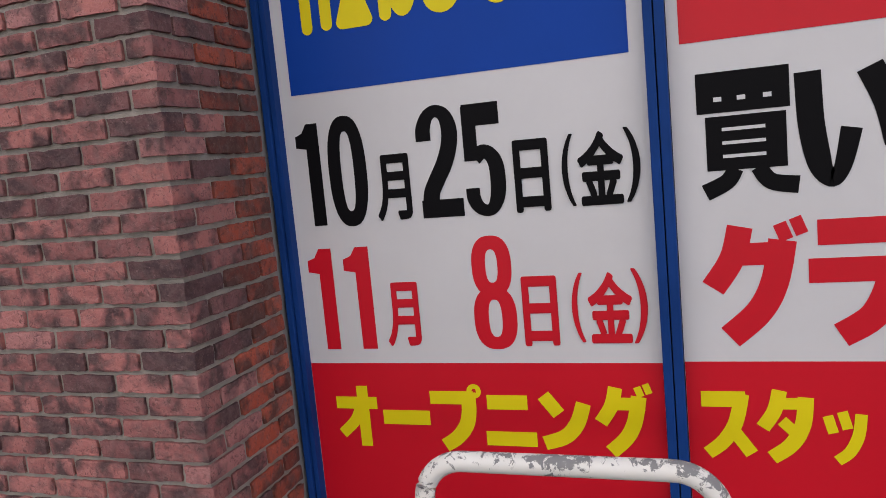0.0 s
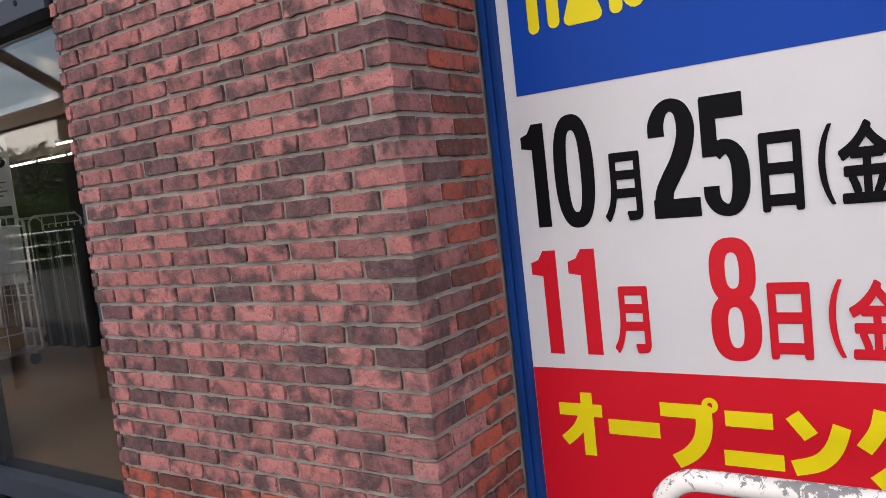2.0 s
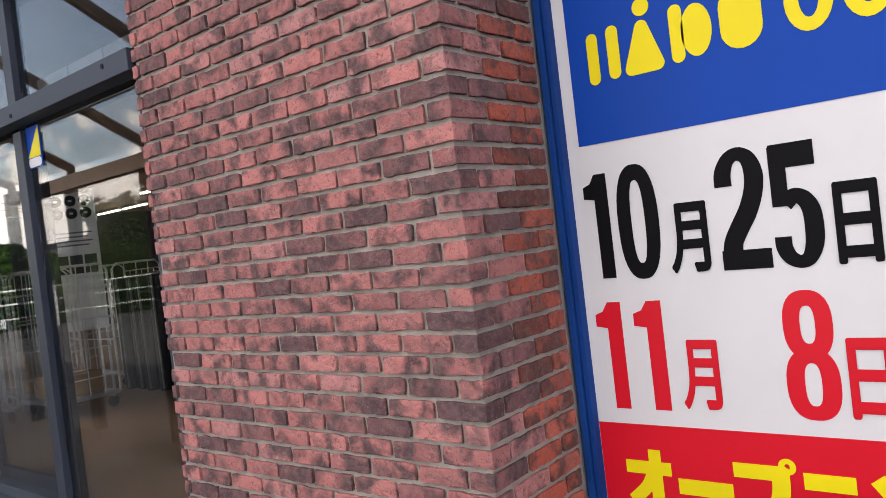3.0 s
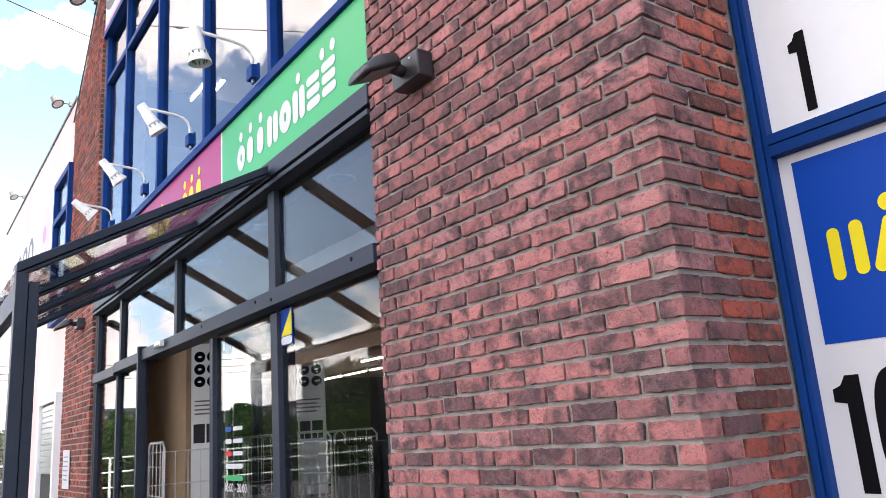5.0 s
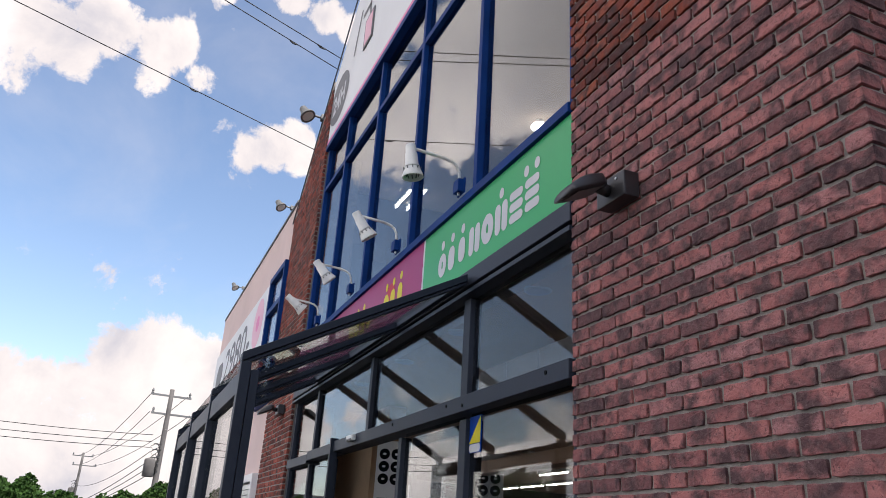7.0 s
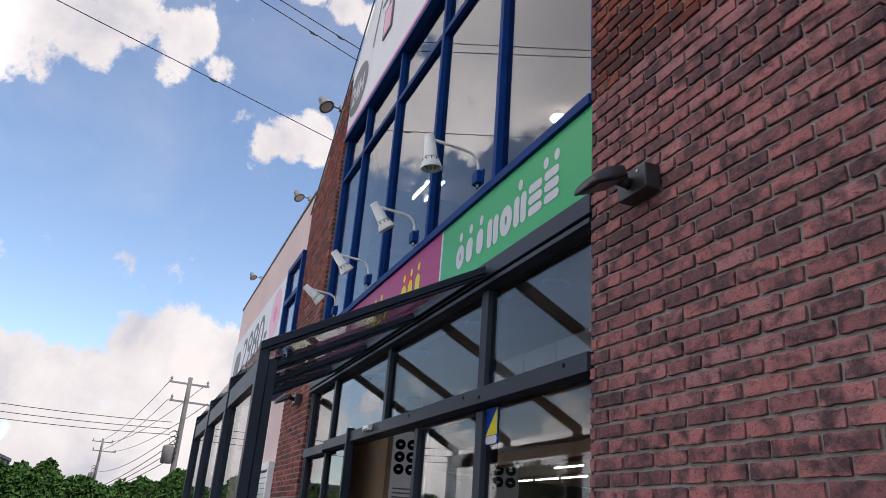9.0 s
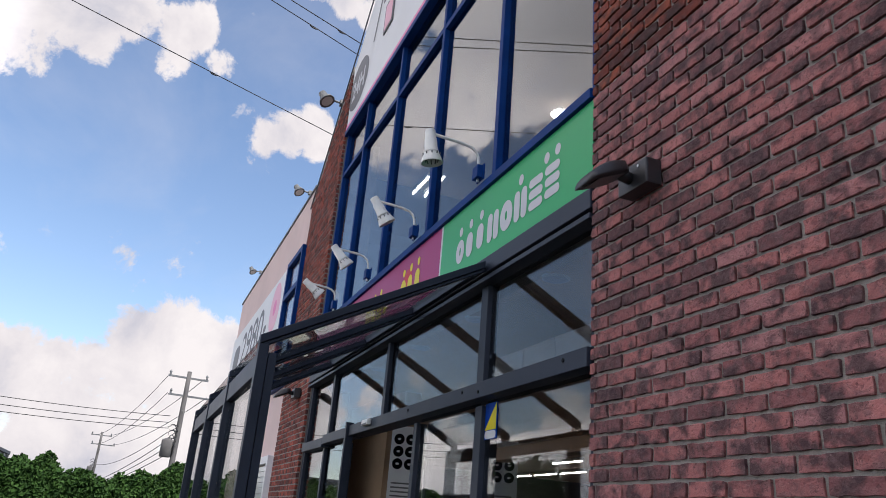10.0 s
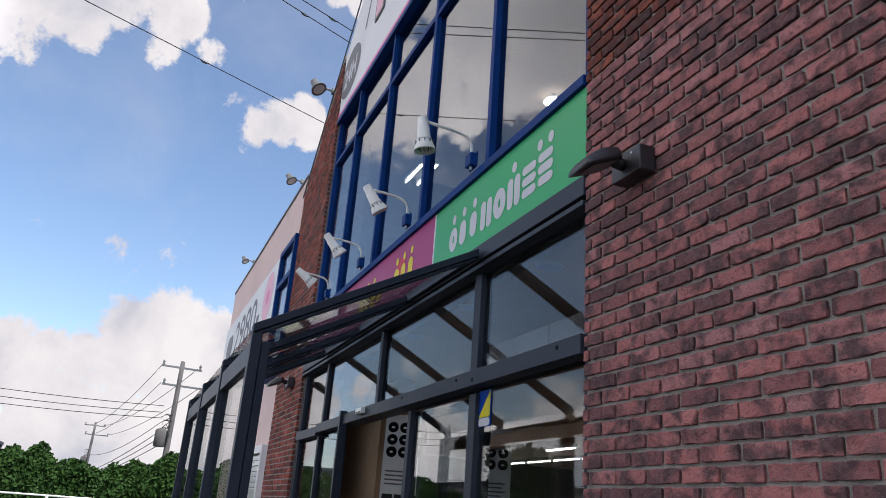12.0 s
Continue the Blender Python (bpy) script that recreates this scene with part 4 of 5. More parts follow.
board = base("signboard", "white signboard with a pink lower band under the gable", "sign")
part("sheet", slab_polygon([(PIER2[1] + 0.02, 7.40), (LEFT - 0.02, 7.40), (LEFT - 0.02, 11.2), (-7.3, 11.2), (-9.2, gable_z(-9.2) - .08), (PIER2[1] + 0.02, gable_z(PIER2[1]) - .08)], 0.02, 0.1), board_white, board)
part("pink_band", box(PIER2[1] + 0.02, LEFT - 0.02, 0.012, 0.1, 7.31, 7.398), pink_vinyl, board, "pink band")
part("grey_bubble", disc(-9.95, 7.95, 0.52, 0.016, 0.42), grey_vinyl, board, "dark grey speech bubble")
lettering("24H", -10.28, -9.62, 7.76, 8.1, 0.012, white_vinyl, board, 0.03)
for x0, x1, z0, z1, lean in ((-9.35, -9.27, 8.3, 9.0, .35), (-9.0, -8.6, 8.75, 8.84, .2), (-8.55, -8.47, 8.2, 8.85, -.2), (-7.6, -7.52, 8.3, 9.3, 0), (-7.2, -7.12, 8.6, 9.2, .1)):
    part("word_bar", pill(x0, x1, z0, z1, 0.016, lean), grey_vinyl, board)
part("tile", slab_polygon([(-8.75, 8.05), (-8.35, 8.05), (-8.35, 8.55), (-8.75, 8.55)], 0.0, 0.018), grey_vinyl, board)
part("tile_face", slab_polygon([(-8.71, 8.09), (-8.39, 8.09), (-8.39, 8.51), (-8.71, 8.51)], -0.004, -0.001), pale_pink, board)

# ---- canopy ----
CAN_X, CAN_Y, CAN_LOW, CAN_HIGH = -4.68, -1.507, 2.645, 3.437
canopy = base("canopy", "anthracite aluminium canopy with glass roof panes on slim posts", "canopy")
POSTS = [CAN_X - 1.44 * i for i in range(4)]


def sloped_bar(x0, x1, ya, za, yb, zb, depth):
    """A rafter whose top runs from (ya, za) to (yb, zb)."""
    bm = bmesh.new()
    vs = [[bm.verts.new((x, y, z)) for y, z in ((ya, za), (yb, zb), (yb, zb - depth), (ya, za - depth))] for x in (x0, x1)]
    bm.faces.new(vs[0])
    bm.faces.new(list(reversed(vs[1])))
    for i in range(4):
        j = (i + 1) % 4
        bm.faces.new((vs[0][i], vs[1][i], vs[1][j], vs[0][j]))
    bmesh.ops.recalc_face_normals(bm, faces=bm.faces[:])
    bmesh.ops.bevel(bm, geom=bm.edges[:], offset=0.004, segments=1, affect="EDGES")
    return bm


for x in POSTS:
    part("post", box(x - 0.08, x, CAN_Y, CAN_Y + 0.062, 0.0, CAN_LOW - 0.055, 0.004), grey_frame, canopy)
    part("post", box(x - 0.07, x - 0.01, CAN_Y + 0.066, CAN_Y + 0.118, 0.0, CAN_LOW - 0.10, 0.004), grey_frame, canopy)
    part("rafter", sloped_bar(x - 0.08, x, CAN_Y, CAN_LOW, -0.03, CAN_HIGH, 0.056), grey_frame, canopy)
    part("rafter_web", sloped_bar(x - 0.07, x - 0.012, CAN_Y + 0.02, CAN_LOW - 0.048, -0.03, CAN_HIGH - 0.058, 0.024), grey_frame, canopy)
for a, b in zip(POSTS, POSTS[1:]):
    part("front_beam", box(b + 0.001, a - 0.081, CAN_Y + 0.01, CAN_Y + 0.09, CAN_LOW - 0.24, CAN_LOW - 0.10, 0.004), grey_frame, canopy)
    roof_pane = part("pane", sloped_bar(b + 0.001, a - 0.081, CAN_Y + 0.01, CAN_LOW - 0.012, -0.04, CAN_HIGH - 0.014, 0.008), canopy_glass, canopy)
    front_pane = part("pane", box(b + 0.001, a - 0.081, CAN_Y + 0.04, CAN_Y + 0.048, 0.1, CAN_LOW - 0.242), canopy_glass, canopy)
    roof_pane.visible_shadow = front_pane.visible_shadow = False
part("wall_beam", box(POSTS[-1] - 0.08, CAN_X - 0.085, -0.05, -0.014, 3.375, 3.425, 0.004), grey_frame, canopy)

# ---- wall lamps ----


def wall_lamp(x, z, label, scale=1.0):
    """A dark box on the wall with a flat street-lamp head that reaches out and down."""
    ob = base("wall_lamp", label, "wall lamp", "wall lamps on the brick piers", at=pose(x, 0, z) @ Matrix.Scale(scale, 4))
    body = box(-0.13, 0.13, -0.105, -0.004, -0.075, 0.075, 0.010)
    part("mounting_box", body, dark_metal, ob)
    part("screw", moved(lathe([(0.008, 0), (0.008, 0.004)], 10), pose(0.06, -0.106, 0.045, 90, 0, 0)), steel, ob)
    part("neck", tube([(-0.02, -0.10, 0.0), (-0.02, -0.17, 0.01)], 0.034, 12), dark_metal, ob, smooth=True)
    # head: a shell that swells and tapers, flat below
    bm, rings = bmesh.new(), []
    n = 14
    for i in range(n + 1):
        u = i / n
        half = 0.118 * min(1.0, (0.55 + 2.2 * u)) * (1 - 0.35 * max(0, u - 0.5) ** 1.2)
        high = 0.085 * math.sin(math.pi * min(1, 0.24 + u * 0.62)) + 0.012
        y, low = -0.155 - 0.235 * u, -0.02 - 0.105 * u
        ring = [(-half, low), (-half, low + 0.018), (-half * 0.8, low + high * 0.75), (-half * 0.35, low + high), (half * 0.35, low + high), (half * 0.8, low + high * 0.75), (half, low + 0.018), (half, low)]
        rings.append([bm.verts.new((hx - 0.02, y, hz + 0.02)) for hx, hz in ring])
    for q, r in zip(rings, rings[1:]):
        for k in range(8):
            bm.faces.new((q[k], q[(k + 1) % 8], r[(k + 1) % 8], r[k]))
    bm.faces.new(rings[0])
    bm.faces.new(rings[-1])
    bmesh.ops.recalc_face_normals(bm, faces=bm.faces[:])
    part("lamp_head", bm, dark_metal, ob, smooth=True)
    part("diffuser", moved(box(-0.085, 0.085, -0.085, 0.085, -0.004, 0.0, 0.001), pose(-0.02, -0.275, -0.058, 24.1, 0, 0)), grey_metal, ob, "clouded lamp glass")
    return ob


lamp = wall_lamp(-2.86, 3.31, "dark bronze wall lamp with a flat head on the brick pier", 0.9)
copy_thing(lamp, pose(-11.0, 0, 3.29))


def sign_lamp(x, turn, label):
    """White reflector lamp on a bent arm, in front of the upper windows."""
    ob = base("sign_lamp", label, "sign lamp", "sign lamps over the fascia", at=pose(x, 0, 4.15))
    part("bracket", box(-0.05, 0.05, -0.075, -0.016, 0.02, 0.125, 0.006), blue_paint, ob, "blue bracket")
    part("bracket_plate", box(-0.065, 0.065, -0.03, -0.016, 0.01, 0.135, 0.004), blue_paint, ob)
    part("bolt", moved(lathe([(0.012, 0), (0.012, 0.024)], 8), pose(0, -0.045, -0.003)), steel, ob)
    arm = [(0, -0.045, 0.12), (0, -0.046, 0.16), (0, -0.05, 0.2), (0, -0.07, 0.245), (0, -0.11, 0.275), (0, -0.18, 0.29), (0, -0.30, 0.298), (0, -0.44, 0.305)]
    part("arm", tube(arm, 0.0125, 10), white_paint, ob, smooth=True)
    part("joint", tube([(-0.025, -0.45, 0.30), (0.03, -0.45, 0.30)], 0.018, 10), white_paint, ob, smooth=True)
    m = pose(0, -0.47, 0.33, turn, 0, 0)
    housing = part("housing", moved(lathe([(0.036, 0.0), (0.041, -0.008), (0.042, -0.07), (0.047, -0.075), (0.052, -0.175), (0.058, -0.18), (0.058, -0.195)], 20), m), white_paint, ob, smooth=True)
    part("reflector", moved(lathe([(0.058, -0.196), (0.082, -0.262), (0.084, -0.276), (0.078, -0.278), (0.05, -0.205)], 20), m), white_paint, housing, "white louvred reflector")
    for k in range(10):
        a = 2 * math.pi * k / 10
        part("fin", moved(moved(box(-0.004, 0.004, 0.0, 0.006, -0.07, 0.0), pose(0, 0.068, -0.198, -20, 0, 0)), m @ pose(0, 0, 0, 0, 0, math.degrees(a))), grey_metal, housing)
    return ob


LAMP_LABEL = "white reflector lamp on a bent arm with a blue bracket"
for x, turn in ((-4.90, 8), (-6.35, 35), (-7.85, 42), (-9.33, 55)):
    sign_lamp(x, turn, LAMP_LABEL)


def flood_lamp(x, z, label, mat, size, reach=0.36):
    ob = base("flood_lamp", label, "floodlight", "floodlights at the roof edge", at=pose(x, 0, z) @ Matrix.Scale(size, 4))
    part("foot", box(-0.05, 0.05, -0.05, 0.06, -0.06, 0.06, 0.008), mat, ob)
    part("arm", tube([(0, -0.04, 0), (0, -reach, 0.03)], 0.022, 8), mat, ob)
    m = pose(0, -reach, 0.03, 25, -25, 0)
    part("hood", moved(lathe([(0.05, 0.14), (0.075, 0.12), (0.085, 0.02), (0.15, -0.10), (0.155, -0.13), (0.14, -0.125)], 18), m), mat, ob, smooth=True)
    part("lens", moved(lathe([(0.138, -0.118), (0.1, -0.13)], 18), m), white_paint, ob, "pale lens")
    return ob


flood_lamp(-10.95, 8.13, "grey bell-shaped floodlight on the brick gable edge", grey_metal, 0.85)
flood_lamp(-12.75, 7.2, "pale floodlight on the corner of the pink wall", grey_metal, 0.65)
flood_lamp(-18.2, 7.22, "small pale twin floodlight on the pink wall's coping", grey_metal, 0.6)

# ---- the wing's sign, window and shutter ----
wing_sign = base("price_sign", "pale wall sign with grey numerals and a pink drawn shape", "sign")
part("board", box(-20.95, -13.62, -0.05, 0.018, 4.75, 5.98, 0.01), board_white, wing_sign)
part("pink_shape", disc(-14.45, 5.4, 0.55, -0.054, 0.5), pale_pink, wing_sign, "round pink shape")
part("pink_shape", disc(-14.45, 5.4, 0.18, -0.057, 0.16), pink_vinyl, wing_sign)
lettering("2980", -18.9, -15.75, 4.92, 5.75, -0.054, grey_vinyl, wing_sign, 0.01)
part("word_bar", pill(-15.6, -15.25, 5.1, 5.25, -0.054), grey_vinyl, wing_sign)
part("word_bar", pill(-20.3, -19.2, 4.95, 5.6, -0.054), grey_vinyl, wing_sign)
wing_window = window_unit("window_3", "narrow blue framed window in the pink wall")
for a, b, c, d in ((-13.55, -13.45, 3.6, 6.02), (-12.32, -12.24, 3.6, 6.02), (-13.448, -12.322, 5.92, 6.02), (-13.448, -12.322, 5.28, 5.38), (-13.448, -12.322, 3.6, 3.7)):
    frame_bar(wing_window, a, b, c, d, blue_paint, -0.07, 0.015)
pane(wing_window, -13.45, -12.32, 3.7, 5.92, -0.01)
shutter = base("roller_shutter", "grey steel roller shutter half raised in a pale frame", "shutter")
for a, b, c, d in ((-14.0, -13.88, 0.0, 2.5), (-12.52, -12.40, 0.0, 2.5), (-13.878, -12.522, 2.38, 2.5)):
    part("frame", box(a, b, -0.08, 0.015, c, d, 0.006), board_white, shutter)
for i in range(12):
    part("slat", box(-13.87, -12.53, -0.035, -0.01, 2.36 - 0.085 * (i + 1), 2.36 - 0.085 * i - 0.006, 0.008), steel, shutter)
# no opening behind: the gap's shade is a near-black sheet on the wall
part("gap", box(-13.87, -12.53, -0.008, 0.012, 0.0, 1.33), interior_dark, shutter, "near-black sheet with the shade of the open gap as its colour")
plate = base("notice_plate", "small white notice plate on the far brick pier", "notice")
part("plate", box(-11.95, -11.5, -0.02, -0.006, 1.15, 1.66, 0.004), white_vinyl, plate)
for i in range(6):
    part("word_bar", pill(-11.9, -11.58, 1.56 - 0.06 * i, 1.575 - 0.06 * i, -0.0215), grey_vinyl, plate)

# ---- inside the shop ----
# added sheet before the pink end wall; the interior's gloom is its colour
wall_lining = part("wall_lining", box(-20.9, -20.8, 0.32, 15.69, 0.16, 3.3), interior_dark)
tagged(wall_lining, "added near-black sheet standing in for the gloom at the shop's far end", "wall", kind="structure")
floor = part("floor", box(-20.9, -1.76, 0.204, 15.7, 0.0, 0.15), wood_floor)
tagged(floor, "worn brown wooden shop floor", "floor", kind="structure")
ceiling = part("ceiling", box(-20.9, -1.76, 0.31, 15.7, 3.32, 4.06), interior_ceiling)
tagged(ceiling, "plain ceiling over the shop's entrance floor", "ceiling", kind="structure")
ceiling_up = part("ceiling_upper", box(-11.9, -1.76, 0.42, 15.7, 7.22, 7.4), interior_ceiling)
tagged(ceiling_up, "plain ceiling of the upper floor", "ceiling", kind="structure")
soffit = part("soffit", box(-6.15, -3.45, 0.8, 0.9, 2.75, 3.1), pale_wall)
tagged(soffit, "pale panelled soffit hanging inside the entrance", "soffit", kind="structure")
for i in range(5):
    part("panel", box(-6.14 + 0.535 * i, -5.62 + 0.535 * i, 0.785, 0.799, 2.76, 3.09, 0.003), pale_wall, soffit)
soffit_trim = part("trim_4", box(-6.15, -3.45, 0.78, 0.92, 2.2, 2.306, 0.004), wood_floor)
tagged(soffit_trim, "brown wooden beam across the entrance", "trim", kind="structure")
partition = part("partition", box(-11.9, -9.95, 1.05, 1.15, 0.15, 3.3), wood_board)
tagged(partition, "oak-coloured wooden partition inside the entrance", "partition", kind="structure")
partition_two = part("partition_side", box(-9.94, -9.55, 1.12, 1.35, 0.15, 3.3), wood_floor)
tagged(partition_two, "brown wooden pillar beside the partition", "partition", kind="structure")


def notice_board(x, y, turn, w, low, top, label):
    """A free-standing white panel with a block of round emblems, lines of small print and pictures."""
    ob = base("notice_board", label, "notice board", "white notice panels inside the entrance", at=pose(x, y, 0, 0, 0, turn))
    part("panel", box(-w / 2, w / 2, 0, 0.03, low, top, 0.004), board_white, ob)
    for a in (-w / 2 + 0.02, w / 2 - 0.05):
        part("leg", box(a, a + 0.03, 0.031, 0.06, 0.15, top - 0.3, 0.003), steel, ob)
    for i in range(3):
        for j in range(3):
            u, v = w * (-0.3 + 0.3 * i), top - 0.16 - 0.15 * j
            emblem = part("emblem", disc(u, v, 0.066, -0.003), black_vinyl, ob)
            part("icon", pill(u - 0.022, u + 0.022, v - 0.013, v + 0.013, -0.005), board_white, emblem)
    for j in range(4):
        part("word_bar", pill(-w * 0.42, w * (0.38 - 0.08 * (j % 2)), top - 0.70 - 0.05 * j, top - 0.682 - 0.05 * j, -0.002), grey_vinyl, ob)
    for i in range(3):
        part("picture", box(w * (-0.44 + 0.3 * i), w * (-0.18 + 0.3 * i), -0.004, -0.001, top - 1.18, top - 0.96), interior_dark, ob)
    return ob


notice_board(-9.18, 1.13, 62, 0.5, 0.9, 2.80, "white notice panel with dark round emblems")
notice_board(-9.09, 2.30, 58, 0.52, 0.9, 2.76, "white notice panel with dark round emblems and small pictures")


def cage_trolley(x, y, turn, label):
    """A roll cage of pale tubes on castors."""
    ob = base("cage_trolley", label, "roll cage", "roll cages inside the entrance", at=pose(x, y, 0.15, 0, 0, turn))
    w, d, h = 0.42, 0.32, 1.5
    part("deck", box(-w, w, -d, d, 0.14, 0.18, 0.006), steel, ob)
    for sx in (-w, w):
        pts = [(sx, -d, 0.16), (sx, -d, h - 0.06), (sx, -d + 0.06, h), (sx, d - 0.06, h), (sx, d, h - 0.06), (sx, d, 0.16)]
        side = part("side_frame", tube(pts, 0.014, 8), cage_steel, ob, smooth=True)
        for k in range(4):
            part("bar", tube([(sx, -d, 0.35 + 0.3 * k), (sx, d, 0.35 + 0.3 * k)], 0.007, 6), cage_steel, side)
        for k in range(3):
            yy = -d + (k + 1) * d / 2
            part("bar", tube([(sx, yy, 0.16), (sx, yy, h)], 0.006, 6), cage_steel, side)
    for k in range(4):
        part("back_bar", tube([(-w, d, 0.35 + 0.35 * k), (w, d, 0.35 + 0.35 * k)], 0.008, 6), cage_steel, ob)
    for k in range(5):
        part("back_bar", tube([(-w + (k + 1) * w / 3, d, 0.16), (-w + (k + 1) * w / 3, d, h - 0.1)], 0.006, 6), cage_steel, ob)
    for sx in (-w + 0.06, w - 0.06):
        for sy in (-d + 0.06, d - 0.06):
            part("castor", moved(lathe([(0.055, -0.016), (0.06, 0.0), (0.055, 0.016)], 14), pose(sx, sy, 0.06, 0, 90, 0)), dark_metal, ob)
            part("fork", box(sx - 0.03, sx + 0.03, sy - 0.02, sy + 0.02, 0.115, 0.139, 0.004), steel, ob)
    return ob


for x, y, turn in ((-8.15, 1.62, 2), (-9.1, 1.72, -3), (-9.35, 2.92, 2), (-8.6, 0.75, 88)):
    cage_trolley(x, y, turn, "pale steel roll cage on castors on the shop floor")


def carton(x, y, z, w, d, h):
    ob = base("carton", "closed brown cardboard carton with pale tape", "carton", "cartons on the roll cages", at=pose(x, y, z))
    part("body", box(-w / 2, w / 2, -d / 2, d / 2, 0, h, 0.005), cardboard, ob)
    part("tape", box(-0.03, 0.03, -d / 2 - 0.001, d / 2 + 0.001, h - 0.1, h + 0.001), white_paint, ob)


carton(-8.15, 1.62, 0.331, 0.55, 0.45, 0.22)
carton(-9.1, 1.72, 0.331, 0.6, 0.45, 0.25)
carton(-9.1, 1.72, 0.583, 0.5, 0.4, 0.2)
carton(-9.35, 2.92, 0.331, 0.6, 0.45, 0.4)


def rolled_screen(x, y):
    ob = base("rolled_screen", "dark grey rolled partition screen leaning upright", "screen", "rolled screens by the window", at=pose(x, y, 0.15))
    part("roll", lathe([(0.075, 0.0), (0.08, 0.02), (0.08, 1.31), (0.07, 1.33)], 14), interior_dark, ob, smooth=True)
    part("edge_strip", box(0.045, 0.07, -0.085, -0.066, 0.02, 1.31, 0.003), grey_metal, ob)


for i in range(4):
    rolled_screen(-8.72 + 0.24 * i, 2.6 + 0.03 * (i % 2))
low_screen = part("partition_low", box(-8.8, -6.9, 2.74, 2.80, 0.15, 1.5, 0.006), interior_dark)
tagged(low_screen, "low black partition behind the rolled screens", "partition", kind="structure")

for x, y, yaw in [(-13.0 + 2.6 * i, 4.85, 0) for i in range(4)] + [(-15.0 + 2.4 * i, 6.9, 0) for i in range(5)] + [(-20.0 + 1.4 * i, 8.4, 0) for i in range(5)] + [(-19.5 + 2.2 * i, 11.5, 0) for i in range(6)]:
    ob = base("ceiling_light", "lit white tube light on the shop ceiling", "ceiling light", "tube lights in the shop", at=pose(x, y, 3.3))
    part("housing", box(-0.62, 0.62, -0.06, 0.06, -0.05, 0.015, 0.008), white_paint, ob)
    part("tube", tube([(-0.6, 0, -0.068), (0.6, 0, -0.068)], 0.017, 8), tube_glow, ob)
for x, y in ((-4.43, 0.40), (-5.76, 0.40), (-7.1, 0.40), (-8.5, 0.40)):
    ob = base("downlight", "round white downlight in the entrance ceiling", "downlight", "downlights behind the entrance glass", at=pose(x, y, 3.32))
    part("ring", lathe([(0.09, -0.012), (0.1, -0.006), (0.1, 0.01)], 20), white_paint, ob)
    part("diffuser", lathe([(0.07, -0.016), (0.088, -0.011)], 20), white_vinyl, ob)
high = base("high_bay_lamp", "lit round lamp under the upper ceiling", "ceiling lamp", at=pose(-7.98, 2.43, 7.21))
part("housing", lathe([(0.05, 0.0), (0.05, -0.06), (0.13, -0.1), (0.125, -0.105)], 20), white_paint, high)
part("bulb", lathe([(0.12, -0.09), (0.115, -0.115), (0.05, -0.15)], 20), tube_glow, high)
for dx in (0.0, 0.22):
    ob = base("ceiling_light", "lit white tube light under the upper ceiling", "ceiling light", "tube lights in the shop", at=pose(-11.35 + dx * 0.6, 1.62 + dx, 7.21, 0, 0, 0))
    part("housing", box(-0.5, 0.5, -0.05, 0.05, -0.04, 0.01, 0.008), white_paint, ob)
    part("tube", tube([(-0.48, 0, -0.056), (0.48, 0, -0.056)], 0.016, 8), tube_glow, ob)

# ---- poles and wires ----


def cable(parent, a, b, r=0.012, sag=0.0, name="wire", mat=None):
    a, b = Vector(a), Vector(b)
    pts = [a.lerp(b, i / 12) - Vector((0, 0, sag * 4 * (i / 12) * (1 - i / 12))) for i in range(13)]
    return part(name, tube(pts, r, 6), mat or cable_black, parent)


def utility_pole(x, y, top, label, rough=1.0):
    ob = base("utility_pole", label, "utility pole", "utility poles by the road", at=pose(x, y, -0.04, 0, 0, 8))
    n = 8
    part("pole", tube([(0, 0, top * i / n) for i in range(n + 1)], 0.185, 14, [1.0 - 0.35 * i / n for i in range(n + 1)]), pole_grey, ob, smooth=True)
    for dz, half in ((0.35, 1.1), (1.35, 1.25)):
        off = 0.35 if dz > 1 else 0.0
        arm = part("crossarm", box(-0.05, 0.05, -half + off, half + off, top - dz - 0.06, top - dz + 0.04, 0.006), grey_metal, ob)
        for s in (-half + off + 0.1, half + off - 0.1):
            part("insulator", moved(lathe([(0.03, 0), (0.07, 0.02), (0.05, 0.1), (0.08, 0.14), (0.03, 0.26)], 10), pose(0, s, top - dz + 0.04)), grey_metal, arm)
    for dz in (3.0, 3.3, 3.7, 4.0):
        part("bracket", tube([(0.1, 0, top - dz), (0.25, -0.45, top - dz)], 0.03, 6), dark_metal, ob)
    part("transformer", moved(lathe([(0.25, 0), (0.3, 0.03), (0.3, 0.85), (0.26, 0.92), (0.1, 0.98)], 16), pose(0.05, -0.46, top - 4.7)), pole_grey, ob, "grey pole transformer drum", smooth=True)
    for i in range(5):      # slack cable loops beside the drum
        z = top - 3.1 - 0.28 * i
        part("cable_loop", tube([(0.2, -0.1 - 0.05 * i, z), (0.26, -0.45, z - 0.25), (0.24, -0.62 + 0.06 * i, z - 0.05), (0.2, -0.3, z + 0.15), (0.18, -0.05, z - 0.2)], 0.025, 6), cable_black, ob)
    part("step_bolt", tube([(-0.25, 0, top - 2.2), (0.25, 0, top - 2.2)], 0.015, 6), steel, ob)
    return ob


